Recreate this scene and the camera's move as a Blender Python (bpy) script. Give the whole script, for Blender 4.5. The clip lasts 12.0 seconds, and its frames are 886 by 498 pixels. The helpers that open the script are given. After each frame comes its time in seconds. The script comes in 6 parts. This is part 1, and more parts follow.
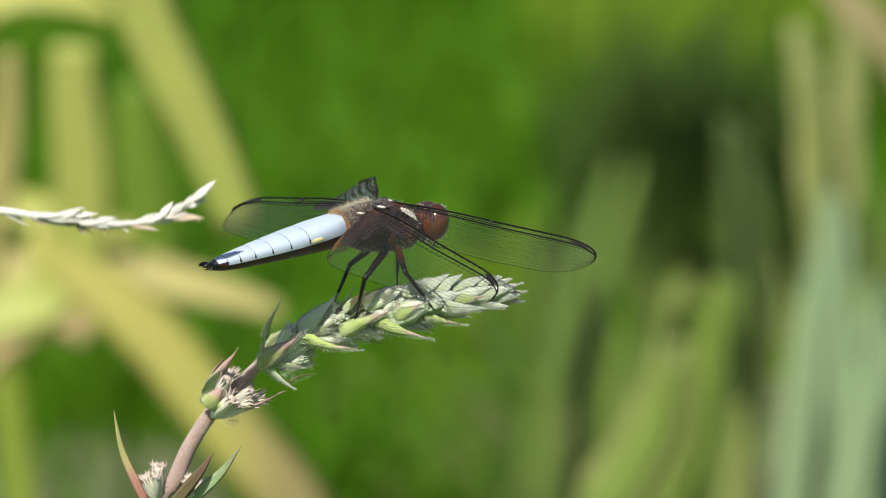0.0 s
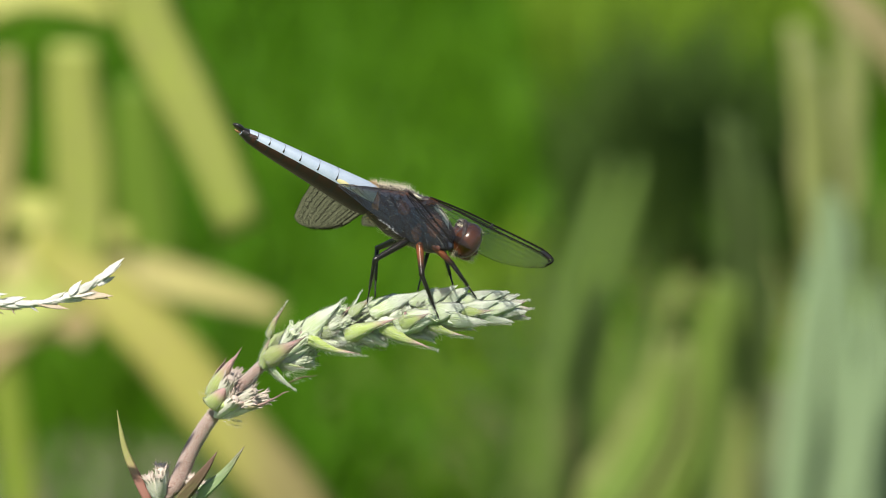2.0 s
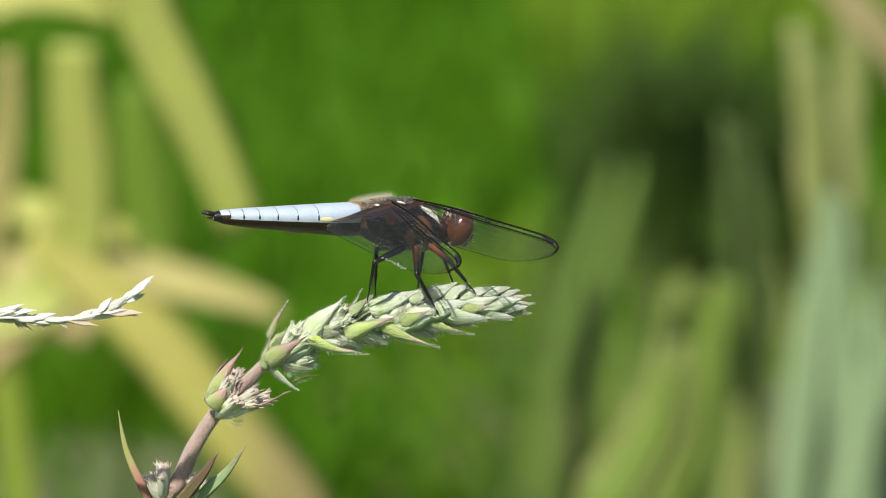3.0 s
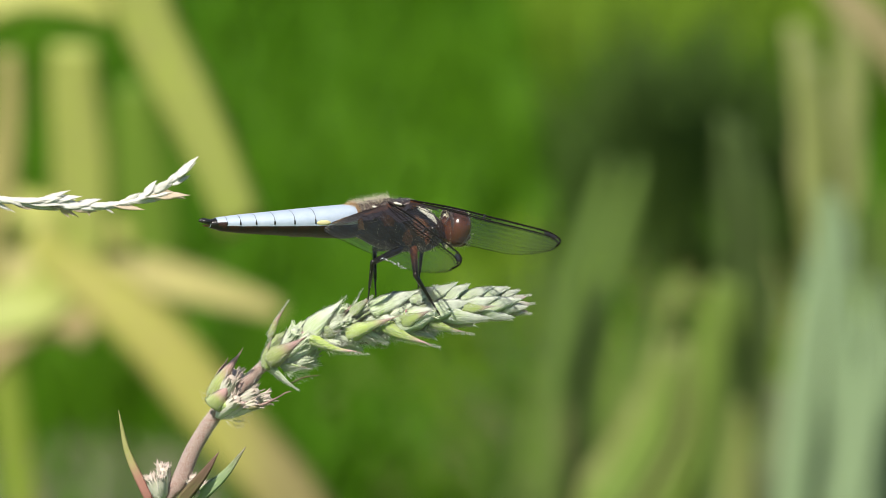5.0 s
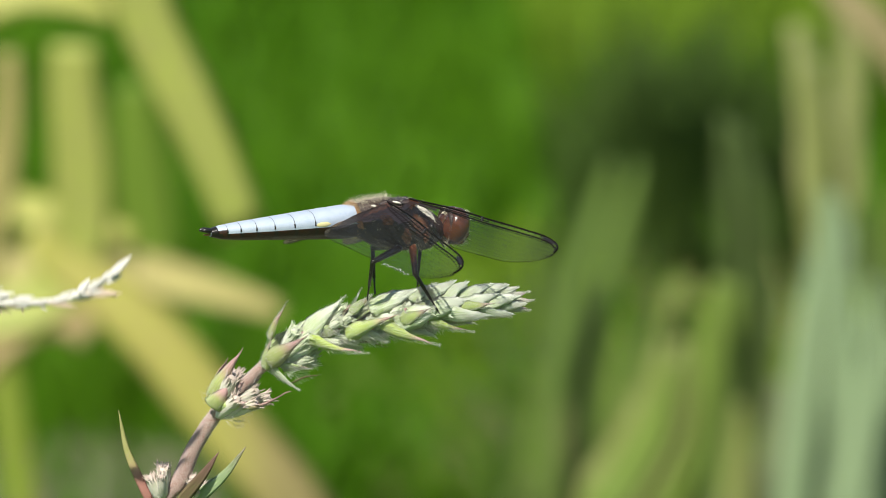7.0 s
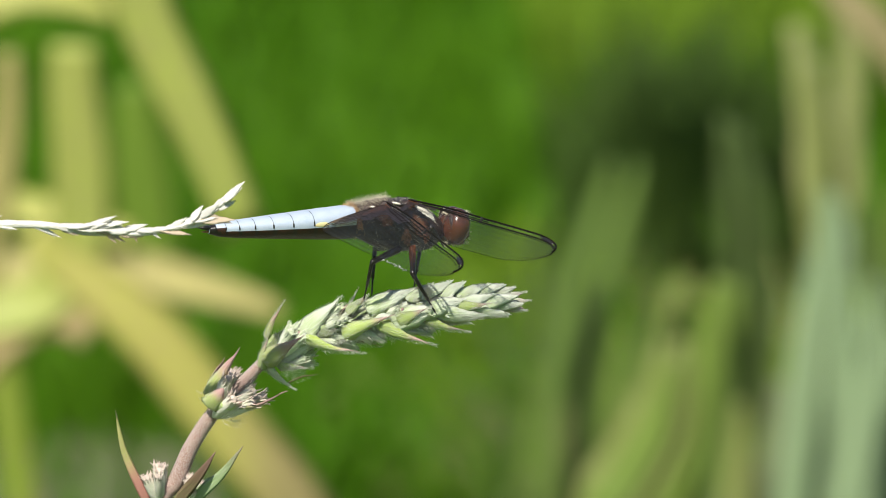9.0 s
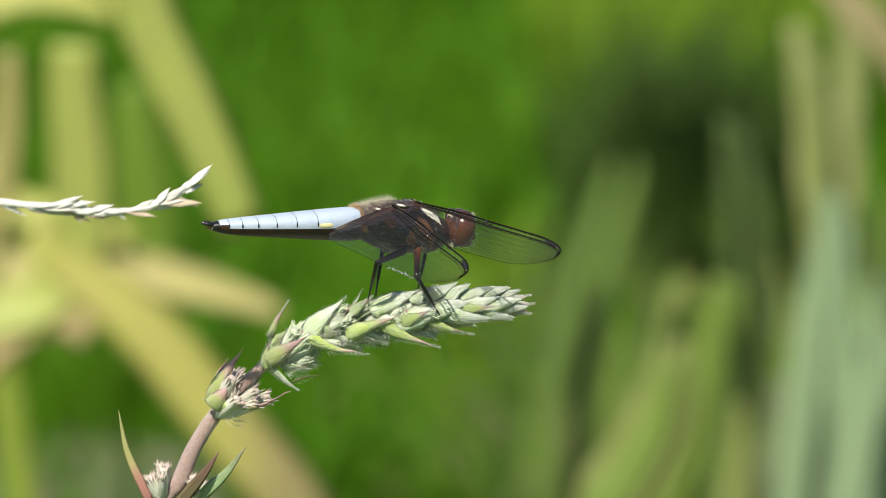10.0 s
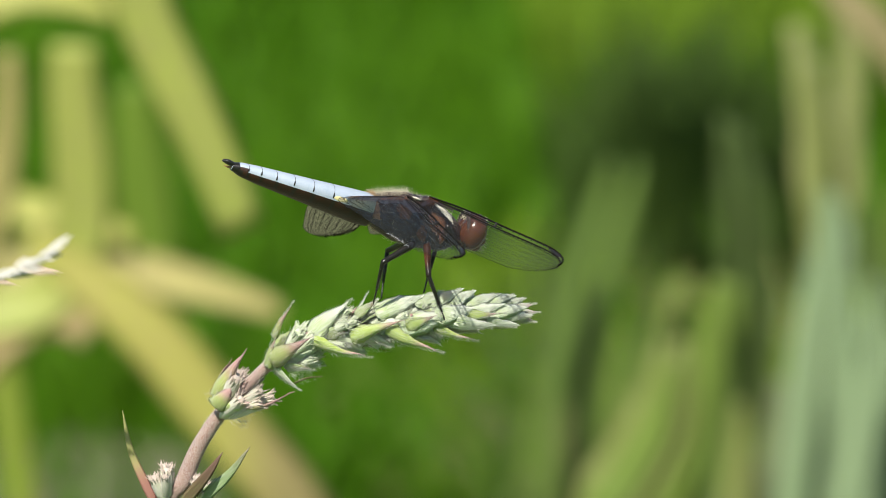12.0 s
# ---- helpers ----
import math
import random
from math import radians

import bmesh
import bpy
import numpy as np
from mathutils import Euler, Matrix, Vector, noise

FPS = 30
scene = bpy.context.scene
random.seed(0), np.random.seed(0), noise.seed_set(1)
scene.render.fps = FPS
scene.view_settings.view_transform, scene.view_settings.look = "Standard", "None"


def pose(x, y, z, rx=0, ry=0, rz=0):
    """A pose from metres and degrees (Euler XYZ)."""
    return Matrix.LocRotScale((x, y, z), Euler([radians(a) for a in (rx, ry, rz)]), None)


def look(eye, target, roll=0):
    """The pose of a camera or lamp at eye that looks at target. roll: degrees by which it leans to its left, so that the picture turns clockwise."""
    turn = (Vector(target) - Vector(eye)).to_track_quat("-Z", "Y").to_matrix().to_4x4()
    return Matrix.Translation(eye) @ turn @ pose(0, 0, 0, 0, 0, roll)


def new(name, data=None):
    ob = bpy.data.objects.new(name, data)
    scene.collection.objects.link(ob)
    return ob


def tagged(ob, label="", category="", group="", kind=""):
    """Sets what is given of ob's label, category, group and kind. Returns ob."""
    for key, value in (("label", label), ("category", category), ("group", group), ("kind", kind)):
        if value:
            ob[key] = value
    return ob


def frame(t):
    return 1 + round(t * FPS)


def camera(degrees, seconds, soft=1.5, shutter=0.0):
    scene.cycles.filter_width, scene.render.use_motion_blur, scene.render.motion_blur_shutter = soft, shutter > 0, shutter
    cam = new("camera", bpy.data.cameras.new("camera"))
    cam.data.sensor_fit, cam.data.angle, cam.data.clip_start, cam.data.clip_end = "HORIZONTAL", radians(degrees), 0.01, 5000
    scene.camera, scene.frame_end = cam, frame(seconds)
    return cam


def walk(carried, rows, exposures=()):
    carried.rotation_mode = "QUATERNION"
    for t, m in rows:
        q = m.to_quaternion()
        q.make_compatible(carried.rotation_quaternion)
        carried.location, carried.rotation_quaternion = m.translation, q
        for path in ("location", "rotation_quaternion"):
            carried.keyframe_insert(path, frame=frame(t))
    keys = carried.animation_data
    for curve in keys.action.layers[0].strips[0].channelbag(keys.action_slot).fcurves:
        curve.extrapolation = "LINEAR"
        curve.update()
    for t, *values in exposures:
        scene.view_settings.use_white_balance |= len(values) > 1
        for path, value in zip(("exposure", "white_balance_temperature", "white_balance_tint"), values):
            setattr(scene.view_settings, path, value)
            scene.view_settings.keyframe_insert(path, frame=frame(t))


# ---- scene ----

MM = 0.001
PERCH = 0.80          # height of the perch above the ground, metres
VIEW = look((0, -0.8 * math.cos(radians(12)), PERCH + 0.8 * math.sin(radians(12))), (0, 0, PERCH))
cam = camera(9.6, 12.0, soft=0.8, shutter=0.25)
walk(cam, [(0.0, VIEW), (12.0, VIEW)], exposures=[(0.0, 0.45), (12.0, 0.45)])
# a long close-up lens with a 7.5 mm pupil, focused on the perch
cam.data.dof.use_dof = True
cam.data.dof.focus_distance = 0.792
cam.data.dof.aperture_fstop = 28.6
cam.data.dof.aperture_blades = 0

# ---------------------------------------------------------------- light
SUN_ELEVATION, SUN_TURN = 53.0, 203.0
world = bpy.data.worlds.new("sky")
scene.world = world
world.use_nodes = True
wn = world.node_tree.nodes
sky = wn.new("ShaderNodeTexSky")
sky.sky_type = "NISHITA"
sky.sun_disc = False
sky.sun_elevation = radians(SUN_ELEVATION)
sky.sun_rotation = radians(SUN_TURN)
world.node_tree.links.new(sky.outputs["Color"], wn["Background"].inputs["Color"])
wn["Background"].inputs["Strength"].default_value = 0.07
sun_data = bpy.data.lights.new("sun", "SUN")
sun_data.energy = 4.8
sun_data.angle = radians(0.9)
sun_data.color = (1.0, 0.95, 0.85)
sun = new("sun", sun_data)
az, el = radians(SUN_TURN), radians(SUN_ELEVATION)
sun_way = Vector((math.sin(az) * math.cos(el), math.cos(az) * math.cos(el), math.sin(el)))
sun.matrix_world = look(sun_way * 5.0, (0, 0, 0))


# ---------------------------------------------------------------- materials
def node_mat(name):
    m = bpy.data.materials.new(name)
    m.use_nodes = True
    nt = m.node_tree
    return m, nt, nt.nodes, nt.nodes["Principled BSDF"]


def mix_colour(nt, fac, a, b):
    mx = nt.nodes.new("ShaderNodeMix")
    mx.data_type = "RGBA"
    for socket, value in ((mx.inputs[0], fac), (mx.inputs[6], a), (mx.inputs[7], b)):
        if hasattr(value, "is_output"):
            nt.links.new(value, socket)
        elif isinstance(value, tuple):
            socket.default_value = (*value, 1)
        else:
            socket.default_value = value
    return mx.outputs[2]


def noise_out(nt, coords, scale, detail=4.0, lo=0.35, hi=0.65):
    n = nt.nodes.new("ShaderNodeTexNoise")
    n.inputs["Scale"].default_value = scale
    n.inputs["Detail"].default_value = detail
    nt.links.new(coords, n.inputs["Vector"])
    r = nt.nodes.new("ShaderNodeMapRange")
    r.inputs["From Min"].default_value = lo
    r.inputs["From Max"].default_value = hi
    nt.links.new(n.outputs["Fac"], r.inputs["Value"])
    return r.outputs["Result"]


def surface(name, a, b, c=None, coarse=300.0, fine=2500.0, rough=0.6, bump=0.3, depth=0.0001,
            thin=0.0, axis=None, spread=0.0, sheen=0.0, coat=0.0, gloss=0.5, stretch=1.0, rise=None):
    """Two-scale surface: a and b mixed by coarse spots, c by fine grain; axis=(start, end, colour)
    tints along the local X from start to end metres, rise along the local Z; thin lets light through; spread varies the pieces."""
    m, nt, nodes, p = node_mat(name)
    tc = nodes.new("ShaderNodeTexCoord").outputs["Object"]
    col = mix_colour(nt, noise_out(nt, tc, coarse), a, b)
    grain = tc
    if stretch != 1.0:
        mp = nodes.new("ShaderNodeMapping")
        mp.inputs["Scale"].default_value = (1 / stretch, 1, 1)
        nt.links.new(tc, mp.inputs["Vector"])
        grain = mp.outputs["Vector"]
    fine_fac = noise_out(nt, grain, fine, 3.0)
    col = mix_colour(nt, fine_fac, col, c if c else tuple(0.5 * (x + y) for x, y in zip(a, b)))
    for letter, ramp in (("X", axis), ("Z", rise)):
        if not ramp:
            continue
        sep = nodes.new("ShaderNodeSeparateXYZ")
        nt.links.new(tc, sep.inputs[0])
        r = nodes.new("ShaderNodeMapRange")
        r.interpolation_type = "SMOOTHSTEP"
        r.inputs["From Min"].default_value, r.inputs["From Max"].default_value = ramp[0], ramp[1]
        nt.links.new(sep.outputs[letter], r.inputs["Value"])
        col = mix_colour(nt, r.outputs["Result"], col, ramp[2])
    if spread:
        info = nodes.new("ShaderNodeObjectInfo")
        hsv = nodes.new("ShaderNodeHueSaturation")
        r = nodes.new("ShaderNodeMapRange")
        r.inputs["To Min"].default_value, r.inputs["To Max"].default_value = 1 - spread, 1 + spread
        nt.links.new(info.outputs["Random"], r.inputs["Value"])
        nt.links.new(r.outputs["Result"], hsv.inputs["Value"])
        nt.links.new(col, hsv.inputs["Color"])
        col = hsv.outputs["Color"]
    nt.links.new(col, p.inputs["Base Color"])
    p.inputs["Roughness"].default_value = rough
    p.inputs["Specular IOR Level"].default_value = gloss
    p.inputs["Sheen Weight"].default_value = sheen
    p.inputs["Coat Weight"].default_value = coat
    if bump:
        bp = nodes.new("ShaderNodeBump")
        bp.inputs["Strength"].default_value = bump
        bp.inputs["Distance"].default_value = depth
        nt.links.new(fine_fac, bp.inputs["Height"])
        nt.links.new(bp.outputs["Normal"], p.inputs["Normal"])
    if thin:
        tr = nodes.new("ShaderNodeBsdfTranslucent")
        nt.links.new(col, tr.inputs["Color"])
        mx = nodes.new("ShaderNodeMixShader")
        mx.inputs[0].default_value = thin
        nt.links.new(p.outputs[0], mx.inputs[1])
        nt.links.new(tr.outputs[0], mx.inputs[2])
        nt.links.new(mx.outputs[0], nodes["Material Output"].inputs["Surface"])
    return m


def membrane(name, tint, body, cover, rough=0.22):
    """Thin insect-wing film: mostly clear, a little of it glossy and coloured."""
    m, nt, nodes, p = node_mat(name)
    tc = nodes.new("ShaderNodeTexCoord").outputs["Object"]
    grain = noise_out(nt, tc, 900.0, 3.0)
    nt.links.new(mix_colour(nt, grain, body, tuple(0.6 * v for v in body)), p.inputs["Base Color"])
    p.inputs["Roughness"].default_value = rough
    p.inputs["IOR"].default_value = 1.56
    bp = nodes.new("ShaderNodeBump")
    bp.inputs["Strength"].default_value = 0.5
    bp.inputs["Distance"].default_value = 0.0002
    nt.links.new(grain, bp.inputs["Height"])
    nt.links.new(bp.outputs["Normal"], p.inputs["Normal"])
    clear = nodes.new("ShaderNodeBsdfTransparent")
    clear.inputs["Color"].default_value = (*tint, 1)
    mx = nodes.new("ShaderNodeMixShader")
    mx.inputs[0].default_value = cover
    nt.links.new(clear.outputs[0], mx.inputs[1])
    nt.links.new(p.outputs[0], mx.inputs[2])
    shine = nodes.new("ShaderNodeBsdfGlossy")
    shine.inputs["Roughness"].default_value = rough
    nt.links.new(bp.outputs["Normal"], shine.inputs["Normal"])
    edge = nodes.new("ShaderNodeFresnel")
    edge.inputs["IOR"].default_value = 1.13
    top = nodes.new("ShaderNodeMixShader")
    nt.links.new(edge.outputs[0], top.inputs[0])
    nt.links.new(mx.outputs[0], top.inputs[1])
    nt.links.new(shine.outputs[0], top.inputs[2])
    nt.links.new(top.outputs[0], nodes["Material Output"].inputs["Surface"])
    return m


M_MEADOW = surface("meadow_green", (0.046, 0.14, 0.005), (0.085, 0.19, 0.008), (0.058, 0.15, 0.006), 5, 90, 0.9, 0.6, 0.02, gloss=0.1)
M_BLADE = surface("grass_green", (0.064, 0.19, 0.005), (0.105, 0.24, 0.009), (0.07, 0.17, 0.006), 3, 60, 0.6, 0.0, thin=0.35, gloss=0.1)
M_STRAW_LEAF = surface("yellowed_leaf", (0.40, 0.44, 0.075), (0.49, 0.51, 0.095), (0.41, 0.40, 0.11), 14, 200, 0.6, 0.2, 0.0004, thin=0.25)
M_TAN_LEAF = surface("dry_tan_leaf", (0.38, 0.36, 0.11), (0.46, 0.43, 0.14), (0.36, 0.31, 0.11), 14, 200, 0.7, 0.2, 0.0004, thin=0.2)
M_OLIVE_LEAF = surface("olive_leaf", (0.29, 0.40, 0.045), (0.37, 0.46, 0.06), (0.29, 0.37, 0.05), 12, 200, 0.6, 0.2, 0.0004, thin=0.3)
M_REED = surface("green_reed", (0.13, 0.235, 0.038), (0.18, 0.29, 0.05), (0.14, 0.22, 0.045), 12, 200, 0.6, 0.2, 0.0004, thin=0.3)
M_BLUE_REED = surface("bluish_reed", (0.29, 0.42, 0.21), (0.35, 0.48, 0.255), (0.31, 0.42, 0.23), 12, 200, 0.6, 0.2, 0.0004, thin=0.3)
# the reed green made darker, to paint shade among the reeds
M_SHADE_REED = surface("shaded_green_reed", (0.075, 0.135, 0.028), (0.11, 0.17, 0.038), (0.09, 0.135, 0.035), 12, 200, 0.6, 0.2, 0.0004, thin=0.3)
M_PALE_LEAF = surface("pale_olive_leaf", (0.34, 0.42, 0.07), (0.42, 0.47, 0.09), (0.36, 0.38, 0.10), 14, 200, 0.6, 0.2, 0.0004, thin=0.25)
M_DRYING_LEAF = surface("half_dry_leaf", (0.41, 0.43, 0.07), (0.49, 0.49, 0.10), (0.43, 0.38, 0.11), 14, 200, 0.6, 0.2, 0.0004, thin=0.25,
                        axis=(-0.11, -0.07, (0.31, 0.26, 0.10)))
M_DRY_LEAF = surface("brown_dry_leaf", (0.42, 0.34, 0.13), (0.50, 0.40, 0.18), (0.40, 0.30, 0.14), 14, 200, 0.7, 0.2, 0.0004, thin=0.2)
M_GREY_REED = surface("greyish_reed", (0.20, 0.25, 0.11), (0.26, 0.31, 0.15), (0.22, 0.25, 0.13), 12, 200, 0.6, 0.2, 0.0004, thin=0.3)
M_MOSS_REED = surface("moss_green_reed", (0.17, 0.28, 0.035), (0.22, 0.33, 0.05), (0.18, 0.26, 0.045), 12, 200, 0.6, 0.2, 0.0004, thin=0.3)
M_FADED_REED = surface("faded_reed", (0.25, 0.31, 0.08), (0.31, 0.37, 0.10), (0.27, 0.30, 0.09), 12, 200, 0.6, 0.2, 0.0004, thin=0.3)
M_PALE_REED = surface("pale_reed", (0.33, 0.38, 0.12), (0.40, 0.45, 0.15), (0.34, 0.36, 0.14), 12, 200, 0.6, 0.2, 0.0004, thin=0.3)
M_STRAW_REED = surface("straw_reed", (0.31, 0.27, 0.11), (0.38, 0.33, 0.15), (0.31, 0.26, 0.12), 12, 200, 0.6, 0.2, 0.0004, thin=0.3)
M_GREEN_LEAF = surface("fresh_green_leaf", (0.15, 0.27, 0.02), (0.20, 0.33, 0.03), (0.16, 0.26, 0.02), 12, 200, 0.6, 0.2, 0.0004, thin=0.3)
M_HAY = surface("sunlit_hay_grass", (0.155, 0.29, 0.016), (0.23, 0.36, 0.035), (0.17, 0.29, 0.02), 3, 60, 0.6, 0.0, thin=0.35, gloss=0.1)
# very dark green: the deep shade behind the reeds is in this colour
M_SHADE_LEAF = surface("shade_leaf", (0.04, 0.085, 0.012), (0.075, 0.13, 0.02), (0.045, 0.085, 0.014), 8, 80, 0.7, 0.0, gloss=0.2)

M_STEM = surface("hairy_stem", (0.30, 0.13, 0.11), (0.42, 0.23, 0.18), (0.58, 0.47, 0.41), 900, 6000, 0.8, 0.7, 0.0003, sheen=0.3)
M_BRACT = surface("pale_bract", (0.40, 0.54, 0.13), (0.52, 0.64, 0.31), (0.66, 0.73, 0.54), 520, 4200, 0.65, 0.6, 0.00022,
                  thin=0.15, axis=(0.0018, 0.0060, (0.70, 0.75, 0.61)), spread=0.12, sheen=0.5, stretch=7.0)
M_WINE_CUP = surface("green_and_wine_bract", (0.32, 0.44, 0.06), (0.42, 0.50, 0.12), (0.46, 0.48, 0.24), 520, 4200, 0.65, 0.6, 0.00022,
                     thin=0.15, axis=(0.0018, 0.0048, (0.50, 0.30, 0.28)), spread=0.14, sheen=0.3, stretch=7.0)
M_PINK_BRACT = surface("reddish_bract", (0.27, 0.40, 0.07), (0.44, 0.53, 0.18), (0.50, 0.57, 0.33), 520, 4200, 0.65, 0.6, 0.00022,
                       thin=0.15, axis=(0.0036, 0.0070, (0.50, 0.28, 0.26)), spread=0.18, sheen=0.3, stretch=7.0)
M_TIP_BRACT = surface("pinkish_tip_bract", (0.50, 0.58, 0.34), (0.60, 0.64, 0.46), (0.62, 0.62, 0.52), 520, 4200, 0.65, 0.6, 0.00022,
                      thin=0.15, axis=(0.0030, 0.0062, (0.62, 0.46, 0.46)), spread=0.12, sheen=0.4, stretch=7.0)
M_CUP_BRACT = surface("yellow_green_bract", (0.36, 0.47, 0.05), (0.45, 0.56, 0.12), (0.50, 0.60, 0.28), 520, 4200, 0.65, 0.6, 0.00022,
                      thin=0.15, axis=(0.0032, 0.0056, (0.56, 0.36, 0.33)), spread=0.14, sheen=0.3, stretch=7.0)
M_LEAF = surface("narrow_leaf", (0.24, 0.36, 0.13), (0.34, 0.46, 0.21), (0.36, 0.46, 0.26), 400, 5000, 0.6, 0.4, 0.00015,
                 thin=0.15, axis=(0.008, 0.019, (0.22, 0.12, 0.10)), spread=0.15, stretch=8.0)
M_BUD = surface("woolly_bud", (0.46, 0.56, 0.30), (0.60, 0.67, 0.44), (0.66, 0.69, 0.54), 800, 6000, 0.85, 0.7, 0.0002,
                axis=(0.0032, 0.0052, (0.56, 0.40, 0.36)), spread=0.2, sheen=0.5)
M_CALYX = surface("pinkish_calyx", (0.50, 0.57, 0.36), (0.62, 0.65, 0.48), (0.64, 0.60, 0.52), 800, 6000, 0.8, 0.5, 0.0002,
                  axis=(0.0018, 0.0044, (0.54, 0.34, 0.33)), spread=0.2, sheen=0.4)
M_RED_LEAF = surface("reddened_leaf", (0.28, 0.30, 0.07), (0.40, 0.42, 0.12), (0.34, 0.30, 0.14), 400, 5000, 0.6, 0.4, 0.00015,
                     thin=0.15, axis=(0.0105, 0.0050, (0.40, 0.19, 0.15)), spread=0.1)
M_HAIR = surface("white_hair", (0.66, 0.68, 0.60), (0.74, 0.74, 0.68), None, 300, 900, 0.7, 0.0, thin=0.3)
M_BROWN_LEAF = surface("browned_leaf", (0.16, 0.20, 0.06), (0.22, 0.20, 0.09), (0.20, 0.13, 0.08), 400, 5000, 0.6, 0.4, 0.00015,
                       thin=0.15, axis=(0.002, 0.011, (0.17, 0.10, 0.07)), spread=0.1, stretch=8.0)
M_TAN_HUSK = surface("browned_husk", (0.60, 0.44, 0.29), (0.82, 0.70, 0.55), (0.70, 0.56, 0.42), 900, 4000, 0.6, 0.5, 0.0002, thin=0.15, spread=0.15, stretch=6.0)
M_HUSK = surface("straw_husk", (0.82, 0.77, 0.66), (0.89, 0.86, 0.79), (0.89, 0.87, 0.81), 700, 4000, 0.6, 0.5, 0.0002, thin=0.15, spread=0.12, stretch=6.0)

M_BLUE = surface("blue_bloom", (0.34, 0.42, 0.53), (0.41, 0.48, 0.575), (0.42, 0.48, 0.565), 700, 5000, 0.55, 0.25, 0.00008)
M_BELLY = surface("dark_belly", (0.014, 0.008, 0.007), (0.060, 0.020, 0.010), (0.020, 0.010, 0.008), 260, 4000, 0.45, 0.3, 0.0001)
M_SPOT = surface("cream_spot", (0.62, 0.54, 0.24), (0.68, 0.61, 0.34), None, 600, 4000, 0.5, 0.2, 0.0001)
M_THORAX = surface("brown_thorax", (0.016, 0.010, 0.009), (0.060, 0.026, 0.018), (0.030, 0.018, 0.014), 330, 3500, 0.38, 0.5, 0.0002, coat=0.2)
M_TAWNY = surface("tawny_side", (0.30, 0.13, 0.045), (0.42, 0.22, 0.09), (0.22, 0.09, 0.04), 500, 3500, 0.5, 0.5, 0.0002)
M_RUST = surface("rusty_side", (0.13, 0.045, 0.018), (0.24, 0.09, 0.035), (0.09, 0.035, 0.016), 500, 3500, 0.45, 0.5, 0.0002)
M_MUD = surface("wet_mud", (0.105, 0.115, 0.062), (0.16, 0.16, 0.09), (0.12, 0.13, 0.07), 3.0, 26.0, 0.75, 0.5, 0.01, gloss=0.2)
M_CREAM = surface("cream_stripe", (0.62, 0.58, 0.46), (0.74, 0.70, 0.60), None, 600, 4000, 0.6, 0.3, 0.0001)
M_FUZZ = surface("pale_fuzz", (0.66, 0.60, 0.44), (0.80, 0.75, 0.60), None, 500, 2000, 0.8, 0.0, thin=0.2)
M_TAWNY_FUZZ = surface("tawny_fuzz", (0.46, 0.29, 0.12), (0.60, 0.42, 0.22), None, 500, 2000, 0.8, 0.0, thin=0.2)
M_EYE = surface("brown_eye", (0.085, 0.027, 0.012), (0.15, 0.05, 0.018), (0.07, 0.023, 0.011), 420, 9000, 0.16, 0.15, 0.00003, coat=0.15, rise=(0.0004, 0.0024, (0.050, 0.019, 0.012)))
M_FACE = surface("brown_face", (0.11, 0.05, 0.028), (0.20, 0.10, 0.05), (0.10, 0.05, 0.03), 500, 4000, 0.2, 0.4, 0.0001)
M_BLACK = surface("black_chitin", (0.010, 0.010, 0.010), (0.022, 0.018, 0.016), None, 900, 5000, 0.3, 0.2, 0.00005)
M_FEMUR = surface("femur_brown", (0.012, 0.010, 0.009), (0.03, 0.018, 0.012), None, 900, 5000, 0.32, 0.2, 0.00005,
                  axis=(0.0042, 0.0012, (0.24, 0.075, 0.03)))
M_VEIN = surface("dark_vein", (0.006, 0.005, 0.004), (0.012, 0.009, 0.007), None, 900, 4000, 0.6, 0.0, gloss=0.1)
M_ROOT_VEIN = surface("orange_vein", (0.085, 0.026, 0.011), (0.19, 0.065, 0.02), None, 600, 4000, 0.5, 0.0, gloss=0.3)
M_FILM = membrane("wing_film", (0.985, 0.99, 0.985), (0.50, 0.56, 0.58), 0.016, 0.18)
M_AMBER = membrane("wing_amber", (0.34, 0.26, 0.22), (0.055, 0.042, 0.043), 0.5, 0.3)
M_FRAY = surface("frayed_film", (0.66, 0.68, 0.70), (0.78, 0.79, 0.80), None, 500, 2000, 0.5, 0.0, thin=0.3)
M_HONEY = membrane("wing_honey", (0.66, 0.45, 0.24), (0.24, 0.13, 0.055), 0.5, 0.3)


# ---------------------------------------------------------------- mesh helpers
def to_object(name, bm, materials, parent=None, label="", smooth=True):
    me = bpy.data.meshes.new(name)
    bmesh.ops.recalc_face_normals(bm, faces=bm.faces)
    bm.to_mesh(me)
    bm.free()
    for m in materials if isinstance(materials, (list, tuple)) else [materials]:
        me.materials.append(m)
    if smooth:
        me.polygons.foreach_set("use_smooth", [True] * len(me.polygons))
    ob = new(name, me)
    if parent:
        ob.parent = parent
    return tagged(ob, label)


def part(name, bm, material, parent, label="", at=None):
    ob = to_object(name, bm, material, parent, label)
    if at is not None:
        ob.matrix_basis = at
    return ob


def shared(name, me, parent, m):
    ob = new(name, me)
    ob.parent = parent
    ob.matrix_basis = m
    return ob


def loft(bm, rings, cap=True, mats=None):
    """Joins closed rings of points into a skin. mats(i, j) picks the material of a face."""
    rows = [[bm.verts.new(p) for p in ring] for ring in rings]
    n = len(rows[0])
    for i in range(len(rows) - 1):
        for j in range(n):
            k = (j + 1) % n
            f = bm.faces.new((rows[i][j], rows[i][k], rows[i + 1][k], rows[i + 1][j]))
            if mats:
                f.material_index = mats(i, j)
    if cap:
        bm.faces.new(rows[0])
        bm.faces.new(rows[-1])
    return rows


